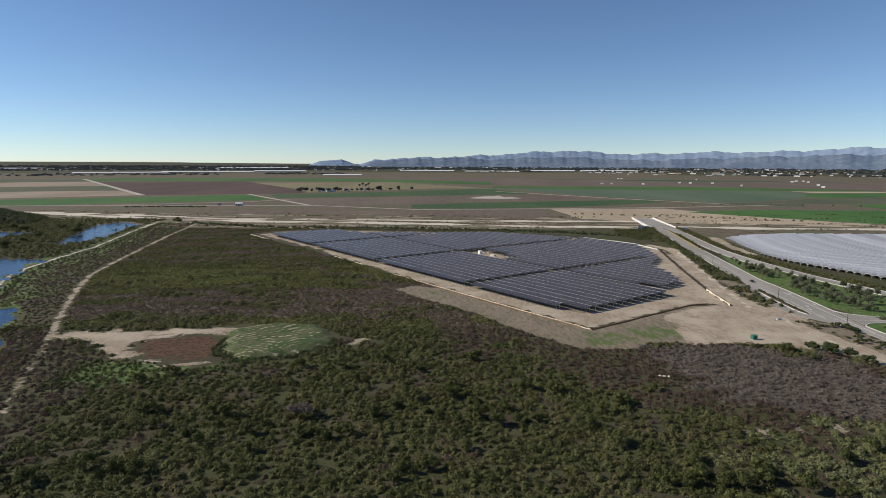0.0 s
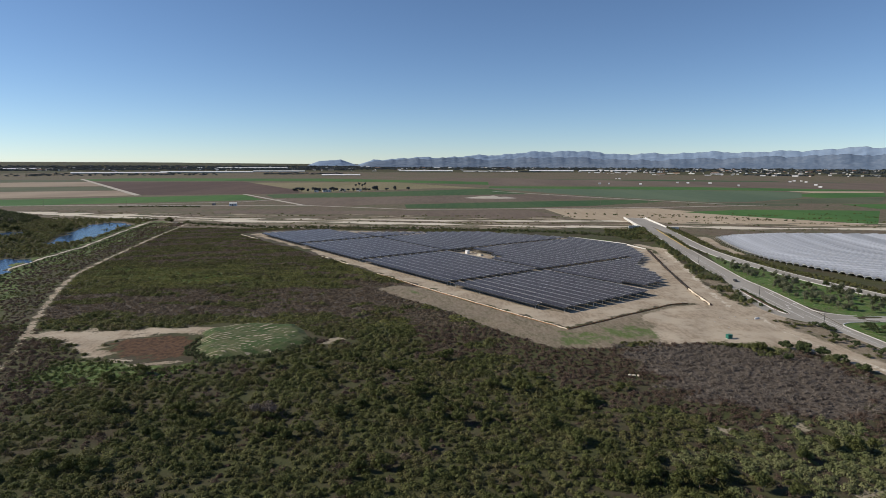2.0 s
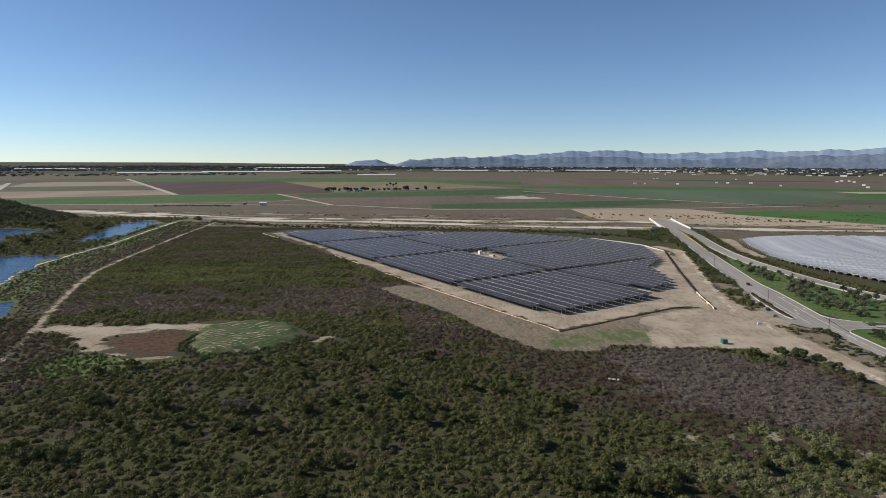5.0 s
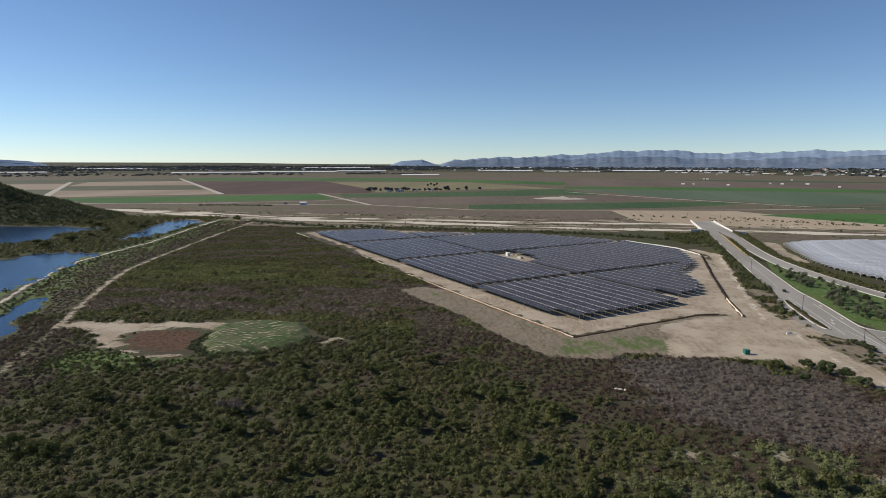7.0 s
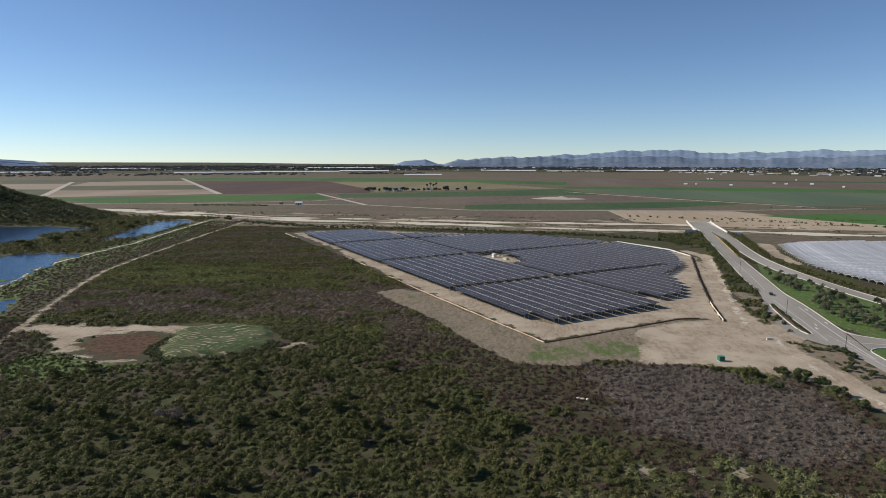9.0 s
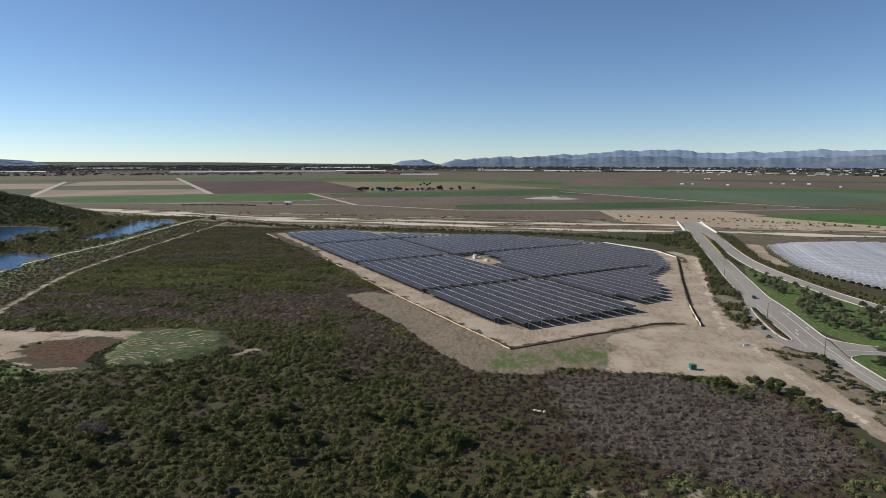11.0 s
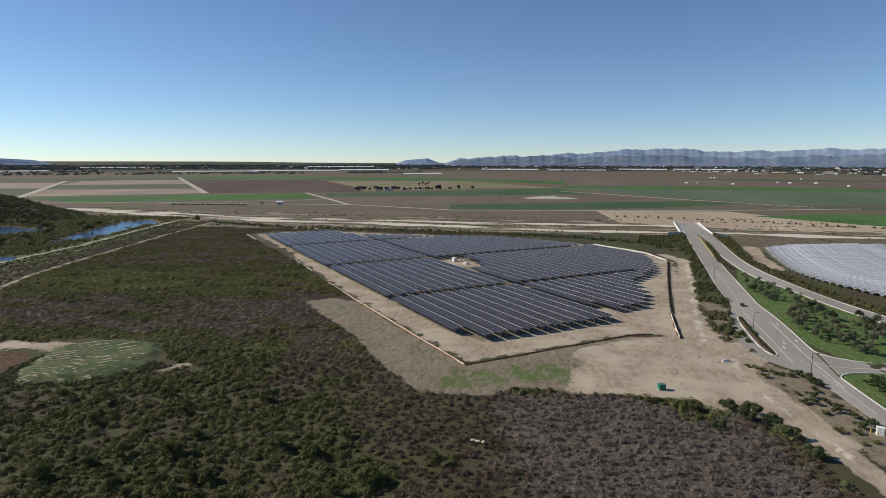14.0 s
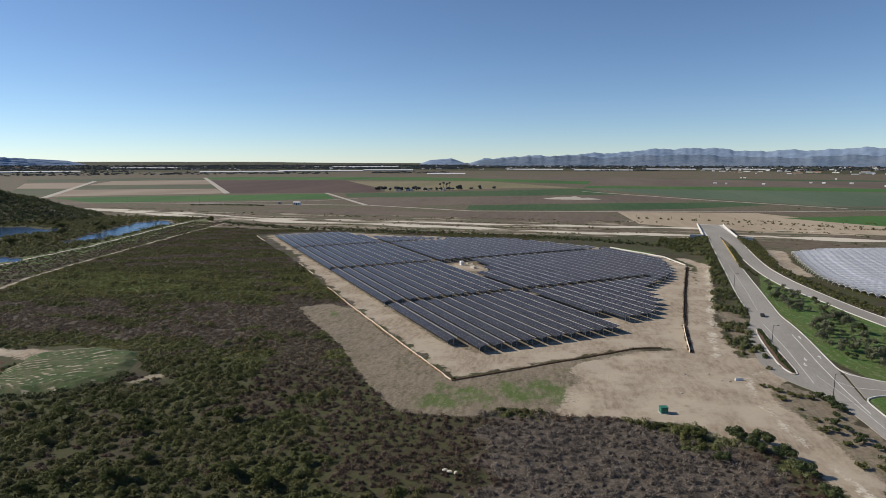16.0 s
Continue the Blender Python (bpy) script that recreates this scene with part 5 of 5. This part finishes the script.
bar = thing("barrier_block", "white concrete barrier block at the yard entry", "barrier", pose(174, 309.3, 0, 0, 0, 20))
part("body", boxes((-1.4, 1.4, -0.3, 0.3, 0, 0.5), (-1.4, 1.4, -0.15, 0.15, 0.5, 0.9)), M["white"], bar)
rs = np.random.RandomState(130)
for k in range(7):
    x, y = rs.uniform(148, 172), rs.uniform(280, 318)
    bm = bmesh.new()
    bmesh.ops.create_icosphere(bm, subdivisions=1, radius=1)
    for v in bm.verts:
        v.co = Vector((v.co.x * rs.uniform(0.4, 0.8), v.co.y * rs.uniform(0.2, 0.4), v.co.z * rs.uniform(0.15, 0.25)))
    ob = new("rubble_stone", bm_mesh("rubble_stone", bm, M["rock"]))
    ob.matrix_world = pose(x, y, 0.1, 0, 0, rs.uniform(0, 360))
    tagged(ob, "pale broken stone lying on bare dirt", "stone", "yard stones")
for k, (x, y) in enumerate(((83.8, 222.7), (82.4, 223.2), (85.4, 222.4))):
    bm = bmesh.new()
    bmesh.ops.create_icosphere(bm, subdivisions=2, radius=1)
    for v in bm.verts:
        v.co = Vector((v.co.x * 0.8, v.co.y * 0.5, v.co.z * 0.3)) * (1 + 0.25 * noise.noise(v.co * 1.7 + Vector((k, 0, 0))))
    ob = new("pale_rock", bm_mesh("pale_rock", bm, M["wattle"]))
    ob.matrix_world = pose(x, y, 0.4, 0, 0, 40 * k)
    tagged(ob, "pale rock showing among brown brush", "rock", "brush rocks")

def car(m):
    ob = thing("car", "dark saloon car driving on the asphalt road", "car", m)
    bm = bmesh.new()
    prof = [(-2.2, 0.35), (-2.25, 0.85), (-1.6, 0.98), (-0.9, 1.42), (0.55, 1.42), (1.25, 0.98), (2.15, 0.8), (2.2, 0.35)]
    sides = [[bm.verts.new((x, y * (0.88 if z > 1.2 else 1), z)) for x, z in prof] for y in (-0.9, 0.9)]
    bm.faces.new(sides[0])
    bm.faces.new(sides[1][::-1])
    for k in range(len(prof)):
        q = (k + 1) % len(prof)
        bm.faces.new((sides[0][k], sides[1][k], sides[1][q], sides[0][q]))
    bmesh.ops.recalc_face_normals(bm, faces=bm.faces)
    part("body", bm, M["dark"], ob)
    part("windscreen", boxes((0.62, 0.7, -0.7, 0.7, 1.05, 1.36)), M["glass"], ob)
    for x in (-1.35, 1.35):
        for y in (-0.85, 0.85):
            part("wheel", tube([(x, y - 0.1, 0.33), (x, y + 0.1, 0.33)], [0.33, 0.33], 10), M["dark"], ob)


car(pose(210.6, 411, float(road_z(411)) + 0.01, 0, 0, -100))

# ---------------------------------------------------------------- farms, greenhouses and town


def house(name, x, y, w, d, hgt, turn, wall, roof, label, category, group="", openings=3):
    """A gabled building with door and windows."""
    ob = thing(name, label, category, pose(x, y, float(ground_z(x, y)), 0, 0, turn), group)
    part("wall", boxes((-w / 2, w / 2, -d / 2, d / 2, -2, hgt)), wall, ob)
    bm = bmesh.new()
    e = 0.6
    v = [bm.verts.new(p) for p in ((-w / 2 - e, -d / 2 - e, hgt), (w / 2 + e, -d / 2 - e, hgt), (w / 2 + e, d / 2 + e, hgt), (-w / 2 - e, d / 2 + e, hgt), (-w / 2 - e, 0, hgt + d * 0.22), (w / 2 + e, 0, hgt + d * 0.22))]
    for f in ((0, 1, 5, 4), (2, 3, 4, 5), (1, 2, 5), (3, 0, 4), (3, 2, 1, 0)):
        bm.faces.new([v[k] for k in f])
    part("roof", bm, roof, ob)
    for k in range(openings):
        a = -w / 2 + w * (k + 0.5) / 3
        part("door" if k == 1 else "window", boxes((a - w * 0.07, a + w * 0.07, -d / 2 - 0.12, -d / 2 - 0.004, hgt * (0.0 if k == 1 else 0.35), hgt * 0.75)), M["dark"], ob)


rs = np.random.RandomState(140)
house("farm_shed", -373, 1121, 12, 7, 4.5, 8, M["white"], M["white"], "white farm shed beside a field road", "shed")
house("farm_shed", -412, 1130, 5, 5, 4, 0, M["roof"], M["roof"], "small grey farm hut at a field edge", "shed")
for x, y, w in ((-305, 1668, 22), (-268, 1700, 14), (-225, 1715, 12), (-330, 1650, 10)):
    house("farm_house", x, y, w, 9, 4.5, rs.uniform(-20, 30), M["white"], M["roof"], "white farmhouse among dark trees", "house", "farmstead")
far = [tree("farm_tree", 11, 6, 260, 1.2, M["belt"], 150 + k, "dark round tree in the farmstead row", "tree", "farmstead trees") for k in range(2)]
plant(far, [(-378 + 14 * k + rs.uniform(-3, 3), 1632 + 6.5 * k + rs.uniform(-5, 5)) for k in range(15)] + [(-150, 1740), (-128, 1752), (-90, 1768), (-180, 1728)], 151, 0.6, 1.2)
for k, (x, y) in enumerate(((-236, 1740), (-228, 1745), (-219, 1742), (-212, 1750))):
    ob = thing("palm_tree", "tall palm tree by the farmstead", "tree", pose(x, y, 0), "farmstead palms")
    hh = 17 + 3 * (k % 2)
    part("trunk", tube([(0, 0, -0.5), (0.3, 0, hh * 0.5), (0, 0, hh)], [0.6, 0.45, 0.35], 6), M["bark"], ob)
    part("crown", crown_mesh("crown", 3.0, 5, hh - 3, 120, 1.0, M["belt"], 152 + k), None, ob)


def polar(az, r):
    return r * math.sin(radians(az)), r * math.cos(radians(az))


glass_rows = [(-47, -40, 3980), (-31, -24, 3860), (-24.5, -17, 3930), (-17, -12.5, 4000), (-11, -7.5, 3560), (-4, 1, 4080), (2, 7, 4020), (8, 12, 4150), (12.5, 17.5, 4180), (-38, -33, 4350), (-20, -14, 4420)]
for a0, a1, r in glass_rows:
    (x0, y0), (x1, y1) = polar(a0, r), polar(a1, r)
    w = math.dist((x0, y0), (x1, y1))
    z = max(float(ground_z(x0, y0)), float(ground_z(x1, y1))) - 1
    ob = thing("greenhouse", "long low white greenhouse at the plain's edge", "greenhouse", pose((x0 + x1) / 2, (y0 + y1) / 2, z, 0, 0, math.degrees(math.atan2(y1 - y0, x1 - x0))), "distant greenhouses")
    part("wall", boxes((-w / 2, w / 2, -20, 20, -14, 4)), M["plastic"], ob)
    bm = bmesh.new()
    v = [bm.verts.new(p) for p in ((-w / 2, -21, 4), (w / 2, -21, 4), (w / 2, 21, 4), (-w / 2, 21, 4), (-w / 2, 0, 8), (w / 2, 0, 8))]
    for f in ((0, 1, 5, 4), (2, 3, 4, 5), (1, 2, 5), (3, 0, 4), (3, 2, 1, 0)):
        bm.faces.new([v[k] for k in f])
    part("roof", bm, M["white"], ob)

for k in range(290):
    a = rs.choice([rs.uniform(15, 37), rs.uniform(15, 37), rs.uniform(-12, 15), rs.uniform(-46, -8)])
    r = rs.uniform(3750, 4560) if a > 12 else rs.uniform(4050, 4600)
    x, y = polar(a, r)
    house("town_building", x, y, rs.choice([7, 11, 17, 34]) * rs.uniform(0.7, 1.3), rs.uniform(6, 12), rs.uniform(2.2, 4.5), -a + rs.uniform(-15, 15), M["white"] if rs.rand() < 0.75 else M["tank"], M["white"] if rs.rand() < 0.45 else M["tile"] if rs.rand() < 0.4 else M["roof"],
          "pale low building in the distant town", "building", "distant town", 0)
for k in range(16):
    a, r = rs.uniform(14, 35), rs.choice([2420, 2650, 3050, 3200]) + rs.uniform(-20, 20)
    x, y = polar(a, r)
    house("farm_shed", x, y, rs.uniform(6, 13), 7, 3.5, -a, M["white"], M["white"], "small white farm building among fields", "shed", "field sheds", 0)

# dark belts of trees before the horizon
rs = np.random.RandomState(160)
pts = []
for a0, a1, r0, r1, n in ((-52, -8, 4150, 4720, 3400), (-52, -20, 3600, 3800, 260), (-52, -36, 3900, 4100, 120), (-16, -9, 3650, 3800, 90), (-13, 14, 4250, 4640, 1300), (3, 9, 3980, 4060, 130), (13, 40, 4100, 4600, 1100), (26, 31, 3820, 3880, 110), (33, 36, 3860, 3900, 60)):
    a, r = np.radians(rs.uniform(a0, a1, n)), rs.uniform(r0, r1, n)
    pts.append(np.stack([np.sin(a) * r, np.cos(a) * r], 1))
pts = np.concatenate(pts)
sz = rs.uniform(5, 13, len(pts))
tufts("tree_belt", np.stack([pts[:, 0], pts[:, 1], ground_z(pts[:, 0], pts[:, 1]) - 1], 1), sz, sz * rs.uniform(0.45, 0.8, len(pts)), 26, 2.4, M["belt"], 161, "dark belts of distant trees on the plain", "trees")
# scattered bushes along field edges and the far side of the river
rs = np.random.RandomState(162)
edge = np.array(densify([(-560, 1075), (-470, 1090), (-420, 1085)], 2.5) + densify([(480, 1190), (640, 1190), (790, 1160)], 45) + densify([(210, 962), (330, 930), (500, 850)], 12))
sz = rs.uniform(1.2, 3.0, len(edge))
xx, yy = edge[:, 0] + rs.uniform(-5, 5, len(edge)), edge[:, 1] + rs.uniform(-5, 5, len(edge))
tufts("field_bushes", on_ground(xx, yy), sz, sz, 30, 0.5, M["leaf_dark"], 163, "dark bushes along field edges", "bushes")

# spoil mound by a dry basin, and poles across the plain
bm = bmesh.new()
bmesh.ops.create_grid(bm, x_segments=40, y_segments=16, size=1)
for v in bm.verts:
    d = math.hypot(v.co.x, v.co.y)
    v.co = Vector((118 + v.co.x * 62, 1395 + v.co.y * 26, 5.5 * max(0, 1 - d) ** 0.8 * (1 + 0.5 * noise.noise(Vector((v.co.x * 4, v.co.y * 3, 0)))) - 0.4))
tagged(new("spoil_mound", bm_mesh("spoil_mound", bm, M["gravel_road"])), "pale spoil mound standing between tilled fields", "mound")
for x, y in ((300, 1130), (395, 1150), (520, 1180), (610, 1175), (700, 1150), (-700, 1090), (-560, 1105), (206, 980), (250, 960), (292, 990), (330, 955)):
    ob = thing("utility_pole", "tall timber utility pole beside fields", "utility pole", pose(x, y, 0), "utility poles")
    hh = 11 if y > 1000 else 4
    part("pole", tube([(0, 0, -0.5), (0, 0, hh)], [0.22, 0.16], 6), M["bark"], ob)
    part("crossarm", boxes((-1.2, 1.2, -0.08, 0.08, hh - 1.0, hh - 0.8)), M["bark"], ob)
